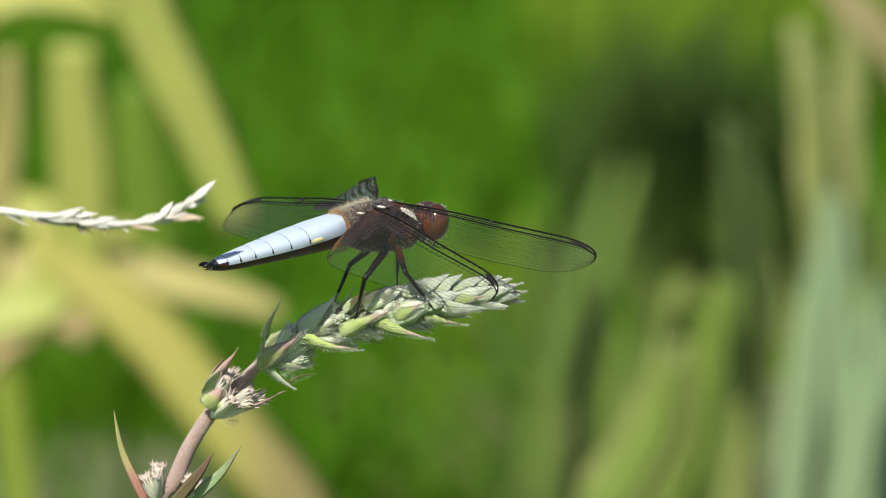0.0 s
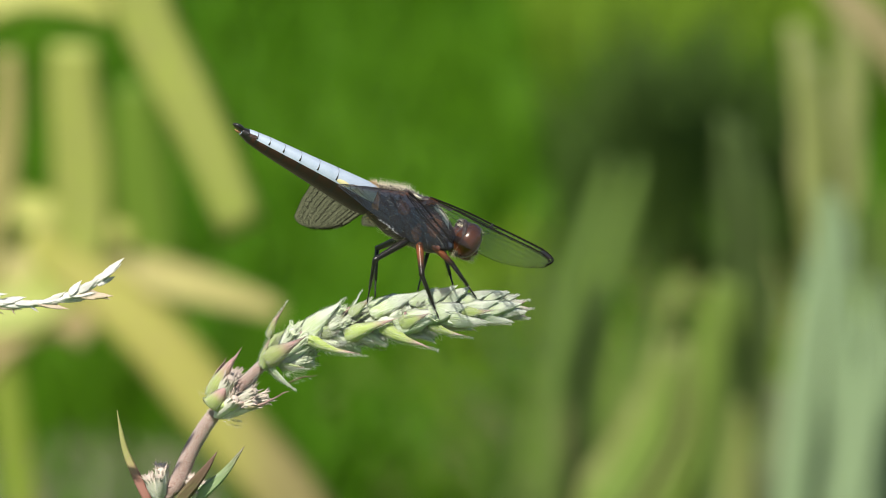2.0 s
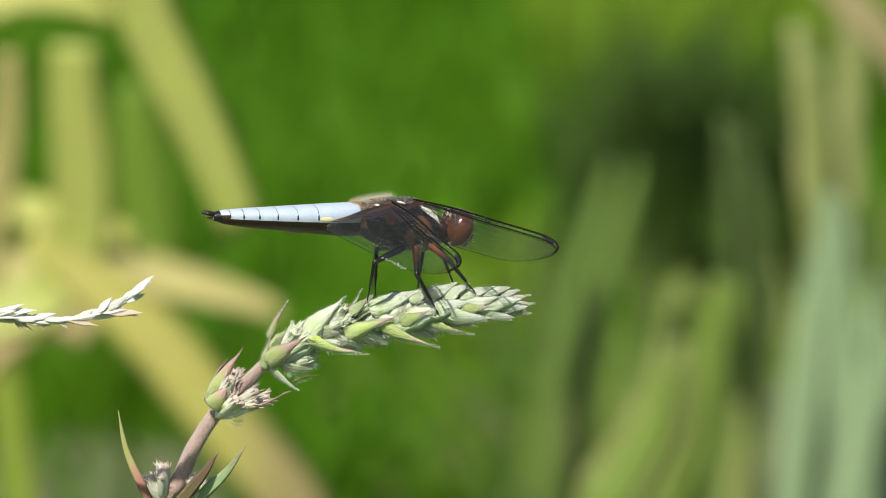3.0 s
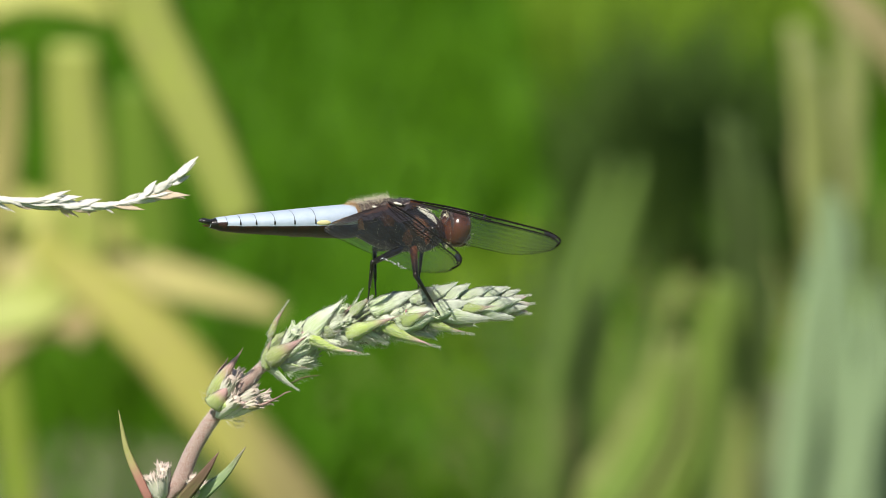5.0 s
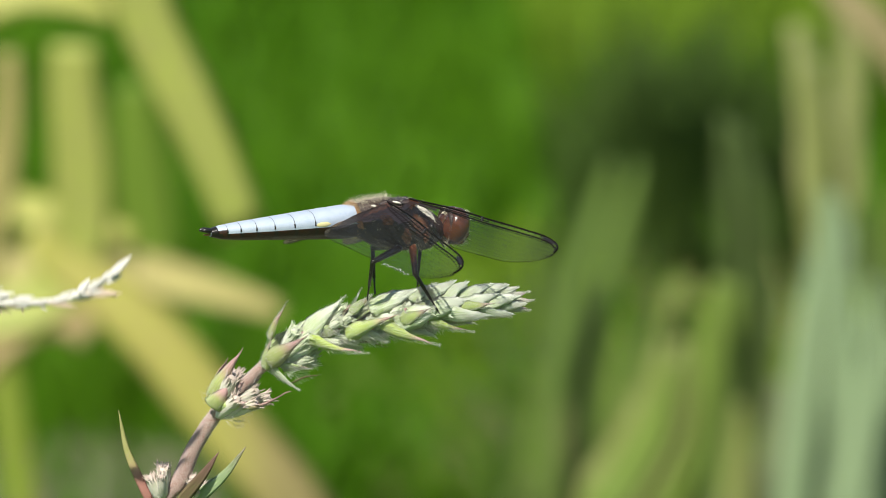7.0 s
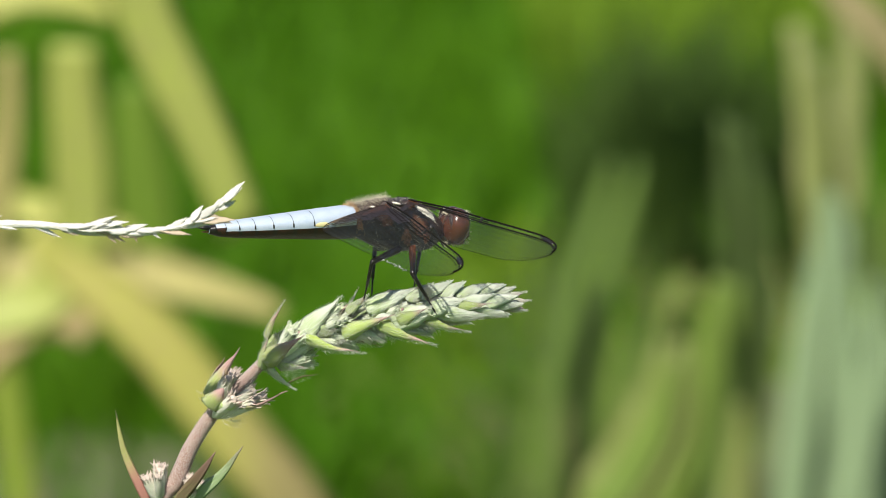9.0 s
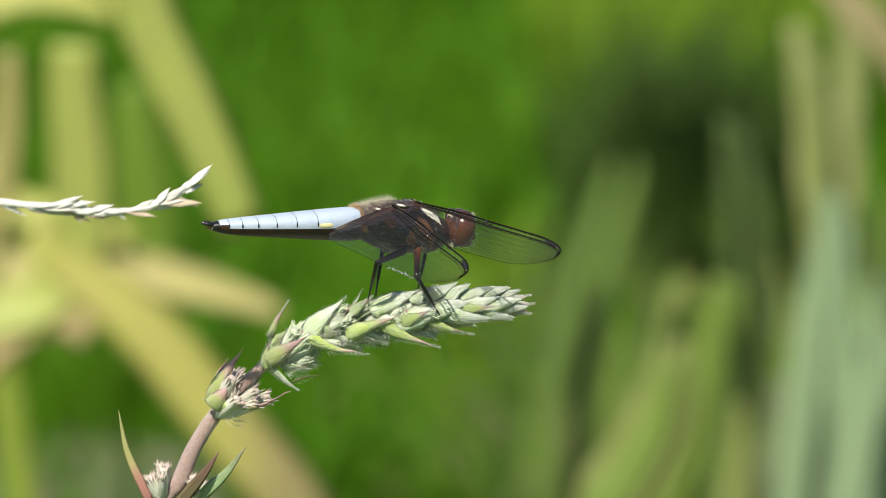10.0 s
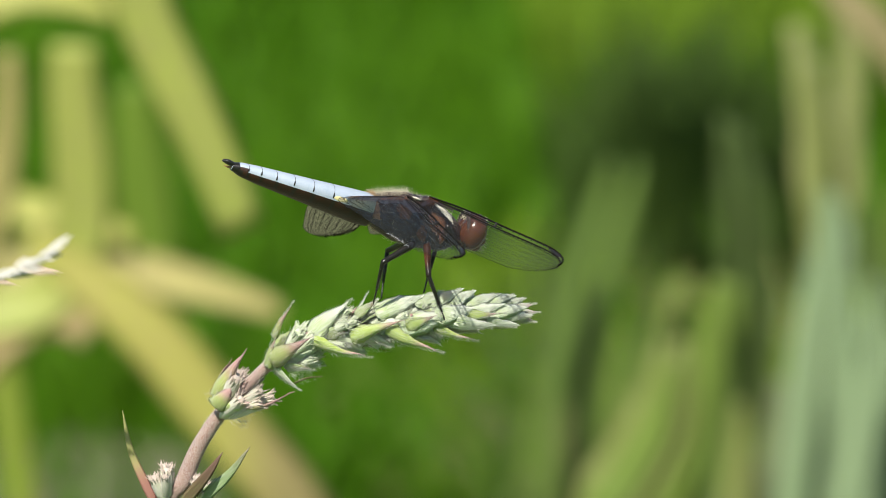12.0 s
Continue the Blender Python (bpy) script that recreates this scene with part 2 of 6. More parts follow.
def tube(bm, pts, radii, sides=6, squash=1.0):
    """A round rod along pts."""
    pts = [Vector(p) for p in pts]
    rings, ref = [], Vector((0, 0, 1))
    for i, p in enumerate(pts):
        d = (pts[min(i + 1, len(pts) - 1)] - pts[max(i - 1, 0)]).normalized()
        if abs(d.dot(ref)) > 0.98:
            ref = Vector((0, 1, 0))
        u = d.cross(ref).normalized()
        v = u.cross(d)
        r = radii[i] if isinstance(radii, (list, tuple)) else radii
        rings.append([p + r * (math.cos(a) * u + squash * math.sin(a) * v)
                      for a in (2 * math.pi * k / sides for k in range(sides))])
    loft(bm, rings)


def bezier(p, n):
    """n points along a smooth curve through the points p."""
    p = [Vector(q) for q in p]
    e = [p[0] * 2 - p[1]] + p + [p[-1] * 2 - p[-2]]
    out = []
    for i in range(n):
        t = i / (n - 1) * (len(p) - 1)
        k = min(int(t), len(p) - 2)
        t -= k
        a, b, c, d = e[k:k + 4]
        out.append(0.5 * (2 * b + (c - a) * t + (2 * a - 5 * b + 4 * c - d) * t * t + (3 * b - a - 3 * c + d) * t ** 3))
    return out


def blade(bm, pts, width, face, thick=0.0006, steps=14, taper=(0.5, 1.0, 0.9, 0.05)):
    """A long leaf with a lens-shaped, slightly folded section; face is the side it turns to."""
    line = bezier(pts, steps)
    rings = []
    for i, p in enumerate(line):
        s = i / (steps - 1)
        w = width * float(np.interp(s, np.linspace(0, 1, len(taper)), taper)) / 2
        d = (line[min(i + 1, steps - 1)] - line[max(i - 1, 0)]).normalized()
        side = d.cross(Vector(face)).normalized()
        up = side.cross(d)
        t = thick * (0.4 + 0.6 * w / width * 2)
        rings.append([p - side * w + up * 0.16 * w, p - side * 0.5 * w + up * (0.05 * w + t), p + up * t,
                      p + side * 0.5 * w + up * (0.05 * w + t), p + side * w + up * 0.16 * w,
                      p + side * 0.5 * w + up * (0.05 * w - t), p - up * t, p - side * 0.5 * w + up * (0.05 * w - t)])
    loft(bm, rings)


def along(p, d, up=(0, 0, 1)):
    """A pose at p whose local X runs along d."""
    x = Vector(d).normalized()
    y = Vector(up).cross(x)
    if y.length < 1e-4:
        y = Vector((0, 1, 0))
    y.normalize()
    z = x.cross(y)
    m = Matrix((x, y, z)).transposed().to_4x4()
    m.translation = p
    return m


# ---------------------------------------------------------------- ground
def build_ground():
    bm = bmesh.new()
    xs = [-900, -60, -8, -2, -1, -0.5, 0, 0.5, 1, 2, 8, 60, 900]
    ys = [-900, -60, -8, -2, 0, 1, 2, 3, 4, 5, 6, 7, 9, 14, 60, 900]
    grid = [[bm.verts.new((x, y, 0.012 * noise.noise((x * 1.3, y * 1.3, 0)) if abs(x) < 9 and abs(y) < 15 else 0)) for y in ys] for x in xs]
    for i in range(len(xs) - 1):
        for j in range(len(ys) - 1):
            bm.faces.new((grid[i][j], grid[i + 1][j], grid[i + 1][j + 1], grid[i][j + 1]))
    tagged(to_object("ground", bm, M_MEADOW), "green mossy waterside meadow ground in sunlight", "ground", kind="structure")


def build_grass():
    """Short meadow grass behind the perch, one object."""
    rng = np.random.default_rng(4)
    verts, faces = [], []
    for k in range(34000):
        y = rng.uniform(2.70, 3.3) if k < 4000 else rng.uniform(2.75, 7.5) if k < 14000 else rng.uniform(-4.5, 9.0)
        x = rng.uniform(-1, 1) * (0.25 + 0.12 * y) if k < 14000 else rng.uniform(-4.5, 4.5)
        if k >= 14000 and (math.hypot(x / 1.5, (y - 1.4) / 1.6) < 1.0 or y > 2.7 and abs(x) < 0.25 + 0.12 * y):
            continue
        if (y < 2.97 and x < -0.15 or math.hypot((x - 0.03) / 0.06, (y - 2.9) / 0.12) < 1) and rng.random() < 0.9:
            continue
        h = rng.uniform(0.03, 0.10) * (1.25 if noise.noise((x * 3, y * 2, 5)) > 0 else 0.75)
        a, lean, w = rng.uniform(0, 6.28), rng.uniform(0.2, 0.9) * h, rng.uniform(0.002, 0.005)
        b = rng.uniform(0, 6.28)
        lx, ly = lean * math.cos(b), lean * math.sin(b)
        wx, wy = w * math.cos(a), w * math.sin(a)
        n = len(verts)
        verts += [(x - wx, y - wy, -0.01), (x + wx, y + wy, -0.01), (x + wx * .8 + lx * .4, y + wy * .8 + ly * .4, h * .65),
                  (x - wx * .8 + lx * .4, y - wy * .8 + ly * .4, h * .65), (x + lx, y + ly, h)]
        faces += [(n, n + 1, n + 2, n + 3), (n + 3, n + 2, n + 4)]
    me = bpy.data.meshes.new("meadow_grass")
    me.from_pydata(verts, [], faces)
    me.materials.append(M_BLADE)
    tagged(new("meadow_grass", me), "short bright green meadow grass in sunlight", "grass", kind="stuff")


def build_tall_grass():
    """Yellowish grass at the back of the meadow and, shorter, at its front; one object."""
    rng = np.random.default_rng(12)
    verts, faces = [], []
    for k in range(7400):
        back = k < 4200
        y = rng.uniform(4.35, 5.6) if back else rng.uniform(2.75, 3.6)
        x = rng.uniform(0.10, 0.62) if back else rng.uniform(0.0, 0.45)
        h, w = rng.uniform(0.06, 0.16) if back else rng.uniform(0.03, 0.08), rng.uniform(0.002, 0.006)
        if math.hypot((x - 0.03) / 0.06, (y - 2.9) / 0.12) < 1:
            continue
        a, b, lean = rng.uniform(0, 6.28), rng.uniform(0, 6.28), rng.uniform(0.2, 0.6)
        lx, ly, wx, wy = lean * h * math.cos(b), lean * h * math.sin(b), w * math.cos(a), w * math.sin(a)
        n = len(verts)
        verts += [(x - wx, y - wy, -0.01), (x + wx, y + wy, -0.01), (x + wx * .8 + lx * .4, y + wy * .8 + ly * .4, h * .65),
                  (x - wx * .8 + lx * .4, y - wy * .8 + ly * .4, h * .65), (x + lx, y + ly, h)]
        faces += [(n, n + 1, n + 2, n + 3), (n + 3, n + 2, n + 4)]
    me = bpy.data.meshes.new("tall_grass")
    me.from_pydata(verts, [], faces)
    me.materials.append(M_HAY)
    tagged(new("tall_grass", me), "taller yellow-green meadow grass in sunlight", "grass", kind="stuff")


def build_dry_grass():
    """Faded, trampled grass at the edge of the mud, one object."""
    rng = np.random.default_rng(31)
    verts, faces = [], []
    for k in range(3000):
        x, y = rng.normal(0.035, 0.055), rng.uniform(2.76, 3.20)
        h, w = rng.uniform(0.012, 0.045), rng.uniform(0.002, 0.005)
        a, b, lean = rng.uniform(0, 6.28), rng.uniform(0, 6.28), rng.uniform(0.4, 1.3)
        lx, ly, wx, wy = lean * h * math.cos(b), lean * h * math.sin(b), w * math.cos(a), w * math.sin(a)
        n = len(verts)
        verts += [(x - wx, y - wy, -0.01), (x + wx, y + wy, -0.01), (x + wx * .8 + lx * .4, y + wy * .8 + ly * .4, h * .65),
                  (x - wx * .8 + lx * .4, y - wy * .8 + ly * .4, h * .65), (x + lx, y + ly, h)]
        faces += [(n, n + 1, n + 2, n + 3), (n + 3, n + 2, n + 4)]
    me = bpy.data.meshes.new("dry_grass")
    me.from_pydata(verts, [], faces)
    me.materials.append(M_FADED_REED)
    tagged(new("dry_grass", me), "short faded grass beside the bare mud", "grass", kind="stuff")


# ---------------------------------------------------------------- loosestrife (the perch)
def at_perch(x, z, y=0.0):
    """A point in millimetres from the perch's centre."""
    return Vector((x * MM, y * MM, PERCH + z * MM))


PLANT_FOOT = Vector((-0.085, 0.012, 0.0))
SPIKE_JOINT = at_perch(-23.9, -14.9)


def bract_mesh(name, length, width, bulge, recurve, fold, material, seed, point=1.05):
    """A boat-shaped bract with a drawn-out tip; X along it, Z away from the stem."""
    rng = random.Random(seed)
    bm = bmesh.new()
    rings = []
    n = 12
    for i in range(n):
        s = i / (n - 1)
        w = width / 2 * (2.36 * (1 - s) ** point * (s + 0.05) ** (0.40 * (1.05 / point) ** 0.5) + 0.02) * (1 + 0.10 * rng.uniform(-1, 1))
        z = length * (bulge * math.sin(math.pi * min(1, 1.15 * s)) + recurve * max(0, s - 0.45) ** 2) + 0.06 * MM * rng.uniform(-1, 1)
        t = 0.08 * MM * (1 - 0.6 * s)
        x = length * s
        lift = [rng.uniform(-.05, .05) * MM for q in range(2)]
        edge = -fold * w
        rings.append([Vector((x, -w, z + edge + lift[0])), Vector((x, -w * .55, z + edge * .3 + t)), Vector((x, 0, z + 2.2 * t)), Vector((x, w * .55, z + edge * .3 + t)),
                      Vector((x, w, z + edge + lift[1])), Vector((x, w * .55, z + edge * .3 - t)), Vector((x, 0, z + 0.6 * t)), Vector((x, -w * .55, z + edge * .3 - t))])
    loft(bm, rings)
    ob = to_object(name, bm, material)
    me = ob.data
    bpy.data.objects.remove(ob)
    return me


def bud_mesh(name, length, radius, material, seed, teeth=9):
    """A slender ribbed calyx tube that ends in a crown of fine teeth."""
    rng = random.Random(seed)
    bm = bmesh.new()
    rings, sides = [], 12
    for s, r in ((0, 0.35), (0.15, 0.75), (0.45, 0.95), (0.7, 1.0), (0.86, 0.85), (0.97, 0.45)):
        rings.append([Vector((length * s, radius * r * (1 + 0.14 * (k % 2)) * math.cos(2 * math.pi * k / sides),
                              radius * r * (1 + 0.14 * (k % 2)) * math.sin(2 * math.pi * k / sides))) for k in range(sides)])
    loft(bm, rings)
    for k in range(teeth):
        a = 2 * math.pi * (k + 0.4 * rng.random()) / teeth
        q = Vector((0, math.cos(a), math.sin(a)))
        p = Vector((length * 0.7, 0, 0)) + q * radius * 0.8
        bend = Vector((0, rng.uniform(-1, 1), rng.uniform(-1, 1))) * radius * 0.5
        tube(bm, [p, p + Vector((length * 0.22, 0, 0)) + q * radius * 0.15, p + Vector((length * rng.uniform(.28, .42), 0, 0)) + q * radius * rng.uniform(0.1, 0.6) + bend],
             [0.10 * MM, 0.07 * MM, 0.02 * MM], 4)
    ob = to_object(name, bm, material)
    me = ob.data
    bpy.data.objects.remove(ob)
    return me


def hairs(name, roots, parent, material, length, label="", thick=0.04):
    """Fine hairs from (point, way) pairs, one object."""
    verts, faces = [], []
    rng = random.Random(len(roots))
    for p, w in roots:
        w = (Vector(w).normalized() + 0.5 * Vector((rng.uniform(-1, 1), rng.uniform(-1, 1), rng.uniform(-1, 1)))).normalized()
        side = w.orthogonal().normalized() * thick * MM
        other = w.cross(side)
        q = p + w * length * rng.uniform(0.5, 1.2) + Vector((0, 0, -0.1 * length))
        n = len(verts)
        verts += [p + side, p - 0.5 * side + 0.87 * other, p - 0.5 * side - 0.87 * other, q]
        faces += [(n, n + 1, n + 3), (n + 1, n + 2, n + 3), (n + 2, n, n + 3)]
    me = bpy.data.meshes.new(name)
    me.from_pydata(verts, [], faces)
    me.materials.append(material)
    ob = new(name, me)
    ob.parent = parent
    return tagged(ob, label, kind="stuff")


def frame_of(d):
    """Two directions square to d: towards the camera side and up."""
    d = d.normalized()
    up = (Vector((0, 0, 1)) - d * d.z).normalized()
    return up.cross(d) * -1, up


def whorl(parent, origin, p, d, bracts, buds, bract_set, bud_set, rng, tilt, r0, size, phase=0.0, bud_tilt=35, bud_size=1.0, wool=0, down=None):
    """A ring of bracts with woolly buds in their axils. bract_set: (pressed to the stem, bent outwards).
    origin: world place of the parent. Returns the roots of the short hairs; those of the wool go into down."""
    side, up = frame_of(d)
    roots = []
    for k in range(bracts):
        a = 2 * math.pi * (k + phase + rng.uniform(-.15, .15)) / bracts
        n = math.cos(a) * up + math.sin(a) * side
        low = n.z < -0.2 or n.y < -0.6
        t = radians(tilt + rng.uniform(-7, 7))
        m = along(p - origin + n * r0 + d * rng.uniform(-.6, .6) * MM, math.cos(t) * d + math.sin(t) * n, n) @ pose(0, 0, 0, rng.uniform(-20, 20))
        s = size * rng.uniform(0.85, 1.15)
        me = bract_set[1] if (low and rng.random() < 0.7) or rng.random() < 0.2 else bract_set[0]
        shared("bract", rng.choice(me), parent, m @ Matrix.Diagonal((s, s * rng.uniform(.85, 1.15), s, 1)))
        for j in range(170):
            q = rng.random()
            e = m @ (s * Vector((6.5 * q * MM, rng.uniform(-1.9, 1.9) * (1 - 0.75 * q) * MM, (0.15 + 0.4 * math.sin(3 * q)) * MM)))
            roots.append((e, n * 0.5 + d * 0.9))
    for k in range(buds):
        a = 2 * math.pi * (k + phase + 0.5 + rng.uniform(-.3, .3)) / buds
        n = math.cos(a) * up + math.sin(a) * side
        t = radians(bud_tilt + rng.uniform(-18, 14))
        w = math.cos(t) * d + math.sin(t) * n
        s = bud_size * rng.uniform(0.75, 1.15)
        m = along(p - origin + n * r0 * 0.7 + d * rng.uniform(-.3, 1.4) * MM, w, n)
        shared("bud", rng.choice(bud_set), parent, m @ Matrix.Diagonal((s, s, s, 1)))
        for j in range(14):
            q = rng.uniform(0.1, 1.0)
            o = Vector((0, rng.uniform(-1, 1), rng.uniform(-1, 1))).normalized()
            e = m @ (Vector((3.4 * MM * q, 0, 0)) + o * 0.55 * MM)
            roots.append((e, w * 0.8 + m.to_3x3().normalized() @ o))
    for k in range(wool):
        a = 2 * math.pi * (int(rng.random() * 9) + rng.gauss(0, 0.15)) / 9
        n = math.cos(a) * up + math.sin(a) * side
        q = rng.random()
        down.append((p - origin + n * (r0 + 2.0 * MM * q) + d * (0.3 + 4.2 * rng.random()) * MM, n * 1.0 + d * rng.uniform(0.1, 1.0)))
    return roots


def build_loosestrife():
    rng = random.Random(11)
    plant = tagged(new("loosestrife_plant"), "purple loosestrife in green bud with a hairy reddish stem, leaning over", "plant")
    plant.location = PLANT_FOOT
    foot = PLANT_FOOT
    bm = bmesh.new()
    line = bezier([foot, (-0.083, 0.011, 0.25), (-0.074, 0.008, 0.55), (-0.054, 0.002, 0.725), at_perch(-44.5, -42), at_perch(-41.2, -36.5),
                   at_perch(-38.8, -31), at_perch(-35.5, -25.8), at_perch(-32, -22), at_perch(-28, -18), at_perch(-24, -14.9), at_perch(-22, -13.6)], 60)
    radii = [float(np.interp(i, [0, 30, 46, 60], [2.0, 1.25, 0.86, 0.84])) * MM for i in range(60)]
    tube(bm, [p - foot for p in line], radii, 12)
    part("stem", bm, M_STEM, plant, "hairy reddish-brown stem")
    stem_hairs = []
    for k in range(2200):
        i = rng.randint(34, 57)
        q = line[i].lerp(line[i + 1], rng.random())
        a, d = rng.uniform(0, 6.28), (line[i + 1] - line[i]).normalized()
        s_, u_ = frame_of(d)
        n = math.cos(a) * u_ + math.sin(a) * s_
        stem_hairs.append((q - foot + n * radii[i] * 0.97, n + 0.3 * d))
    hairs("stem_hair", stem_hairs, plant, M_HAIR, 0.35 * MM, "fine pale hairs", 0.02)

    def bracts(length, width, material, kinds, seed, point=1.05):
        return [bract_mesh("bract", length * MM, width * MM, *kind, material, seed + i, point) for i, kind in enumerate(kinds)]

    cup, bent = ((0.09, 0.0, 0.22), (0.07, 0.15, 0.15)), ((0.07, 0.6, 0.15), (0.06, 0.9, 0.10), (0.09, 0.4, 0.25))
    flat, serrate = ((0.07, -0.1, 0.30), (0.06, 0.0, 0.4), (0.09, -0.2, 0.25)), ((0.06, 0.25, 0.35), (0.05, 0.45, 0.3))
    green_cups = (bracts(6.8, 5.0, M_PINK_BRACT, cup, 0), bracts(7.6, 4.4, M_PINK_BRACT, bent, 5))
    pale = (bracts(8.8, 5.0, M_BRACT, flat, 20), bracts(8.6, 4.4, M_BRACT, serrate, 25))
    buds = [bud_mesh("bud", 3.4 * MM, 0.50 * MM, M_BUD, i, 5) for i in range(3)]
    woolly = [bud_mesh("bud", 3.2 * MM, 0.44 * MM, M_BUD, i + 30, 9) for i in range(3)]
    calyces = [bud_mesh("bud", 3.3 * MM, 0.50 * MM, M_CALYX, i, 9) for i in range(4)]

    # the two lower whorls: open cups of bracts full of woolly calyces
    roots, down = [], []
    for (x, z), (dx, dz), size, cups in (((-35.1, -25.6), (0.62, 0.72), 1.05, calyces), ((-25.8, -18.0), (0.74, 0.60), 1.1, woolly)):
        d = Vector((dx, 0, dz)).normalized()
        p = at_perch(x, z)
        roots += whorl(plant, foot, p, d, 0, 14, green_cups, cups, rng, 30, 1.7 * MM, size, 0.30, 20, 1.9 if cups is calyces else 1.75, 600, down)
        roots += whorl(plant, foot, p + d * 1.2 * MM, d, 0, 9, green_cups, cups, rng, 30, 1.5 * MM, size, 0.6, 12, 1.45)
    # their bracts: base, tip, face, scale along and across
    wine_cups = bracts(7.0, 4.6, M_WINE_CUP, ((0.10, 0.15, 0.45), (0.14, 0.10, 0.5)), 94, 1.5)
    yellow_cup = bracts(7.0, 4.6, M_CUP_BRACT, ((0.14, 0.2, 0.5),), 97, 1.5)[0]
    long_bract = bracts(7.6, 4.2, M_WINE_CUP, ((0.12, -0.25, 0.2),), 98, 1.3)[0]
    for base, end, face, long, wide, me in (
            ((-36.5, -1.6, -22.4), (-30.9, -1.8, -14.9), (-0.65, -0.75, 0.1), 1.33, 0.58, wine_cups[0]),
            ((-36.0, -3.0, -24.0), (-33.0, -3.4, -20.1), (-0.2, -0.95, -0.1), 0.71, 0.65, wine_cups[1]),
            ((-34.4, -2.8, -24.4), (-30.4, -3.4, -22.8), (0.2, -0.85, -0.5), 0.63, 0.54, yellow_cup),
            ((-34.0, -1.8, -24.8), (-23.7, -2.6, -21.9), (0.1, -0.5, -0.85), 1.40, 0.39, long_bract),
            ((-33.5, 0.8, -24.6), (-28.5, 1.4, -20.0), (0.4, 0.7, -0.5), 0.98, 0.48, wine_cups[0]),
            ((-36.0, 1.4, -22.2), (-33.5, 1.6, -17.3), (-0.7, 0.6, 0.2), 0.79, 0.41, wine_cups[1]),
            ((-26.6, 1.6, -16.6), (-22.5, 4.0, -13.1), (-0.2, 0.9, 0.2), 0.85, 0.75, green_cups[0][0])):
        p, q = at_perch(base[0], base[2], base[1]), at_perch(end[0], end[2], end[1])
        shared("bract", me, plant, along(p - foot, q - p, face) @ Matrix.Diagonal((long, wide, 0.5 * (long + wide), 1)))
    # the lowest node: narrow leaves and bud clusters
    for pts, width in (([at_perch(-44.6, -41.5), at_perch(-47.0, -36.5), at_perch(-49.2, -31.5, 1), at_perch(-50.4, -25.6, 2)], 1.5),
                       ([at_perch(-40.8, -41.0, -1), at_perch(-37.0, -37.2, -3), at_perch(-33.8, -34.0, -4), at_perch(-30.7, -29.8, -4)], 2.0),
                       ([at_perch(-42.0, -40.5, -2), at_perch(-39.0, -36.4, -4), at_perch(-36.8, -33.4, -5), at_perch(-34.8, -30.4, -5)], 1.9),
                       ([at_perch(-40.0, -41.0, 2), at_perch(-37.5, -38.5, 4), at_perch(-36.2, -37.0, 5)], 2.0)):
        bm = bmesh.new()
        m = along(pts[0] - foot, pts[-1] - pts[0], (0.25, -1, 0.55))
        back = m.inverted()
        blade(bm, [back @ (p - foot) for p in pts], width * MM, (0, 0, 1), 0.12 * MM, 14, (0.6, 1.0, 0.95, 0.75, 0.45, 0.04))
        part("leaf", bm, M_RED_LEAF if width < 1.8 else M_BROWN_LEAF if width < 1.95 else M_LEAF, plant, "narrow green leaf flushed with red", m)
    roots += whorl(plant, foot, at_perch(-43.6, -39.2, -1), Vector((-0.05, -0.1, 1)).normalized(), 0, 9, green_cups, calyces, rng, 30, 0.55 * MM, 0.8, 0, 7, 1.3)
    roots += whorl(plant, foot, at_perch(-39.0, -39.2, -1), Vector((0.25, -0.2, 1)).normalized(), 0, 8, green_cups, calyces, rng, 30, 0.8 * MM, 0.8, 0, 14, 1.0)
    hairs("bud_hair", roots, plant, M_HAIR, 0.5 * MM, "short white hairs on the buds", 0.024)
    hairs("bud_wool", down, plant, M_HAIR, 1.2 * MM, "woolly white down between the buds", 0.026)

    # the flower spike, which nods on its joint
    j = SPIKE_JOINT
    bm = bmesh.new()
    axis = bezier([at_perch(-23.9, -14.9), at_perch(-20.5, -13.2), at_perch(-12.3, -11.1), at_perch(-2.0, -8.8), at_perch(6.0, -7.2), at_perch(9.4, -6.5)], 40)
    tube(bm, [p - j for p in axis], [float(np.interp(i, [0, 25, 39], [1.2, 1.1, 0.6])) * MM for i in range(40)], 10)
    spike = part("flower_spike", bm, M_STEM, plant, "dense pale green woolly flower spike", pose(*(j - foot)))
    roots, down = [], []
    # four open whorls, then closely set flat bracts to the tip
    stations = [(8.6, 0), (10.4, 0), (13.8, 0), (17.4, 0), (20.4, 0)] + [(21.5 + 1.42 * i, 1) for i in range(9)]
    for k, dense in stations:
        p = axis[int(k)].lerp(axis[min(int(k) + 1, 39)], k - int(k))
        d = (axis[min(int(k) + 2, 39)] - axis[max(int(k) - 2, 0)]).normalized()
        if dense:
            s = (k - 21.5) / 13
            roots += whorl(spike, j, p, d, 7, 4, pale, buds, rng, 12 - 6 * s, (1.35 - 0.65 * s) * MM, 0.66 - 0.34 * s, rng.random(), 28 - 12 * s, 0.8 - 0.25 * s, 0, down)
        else:
            roots += whorl(spike, j, p, d, 4, 12, green_cups, woolly, rng, 18, 1.3 * MM, 0.55, rng.random(), 36, 1.2, 1100, down)
            roots += whorl(spike, j, p + d * 1.5 * MM, d, 3, 5, pale, buds, rng, 18, 1.2 * MM, 0.6, rng.random(), 40, 0.8, 0, down)
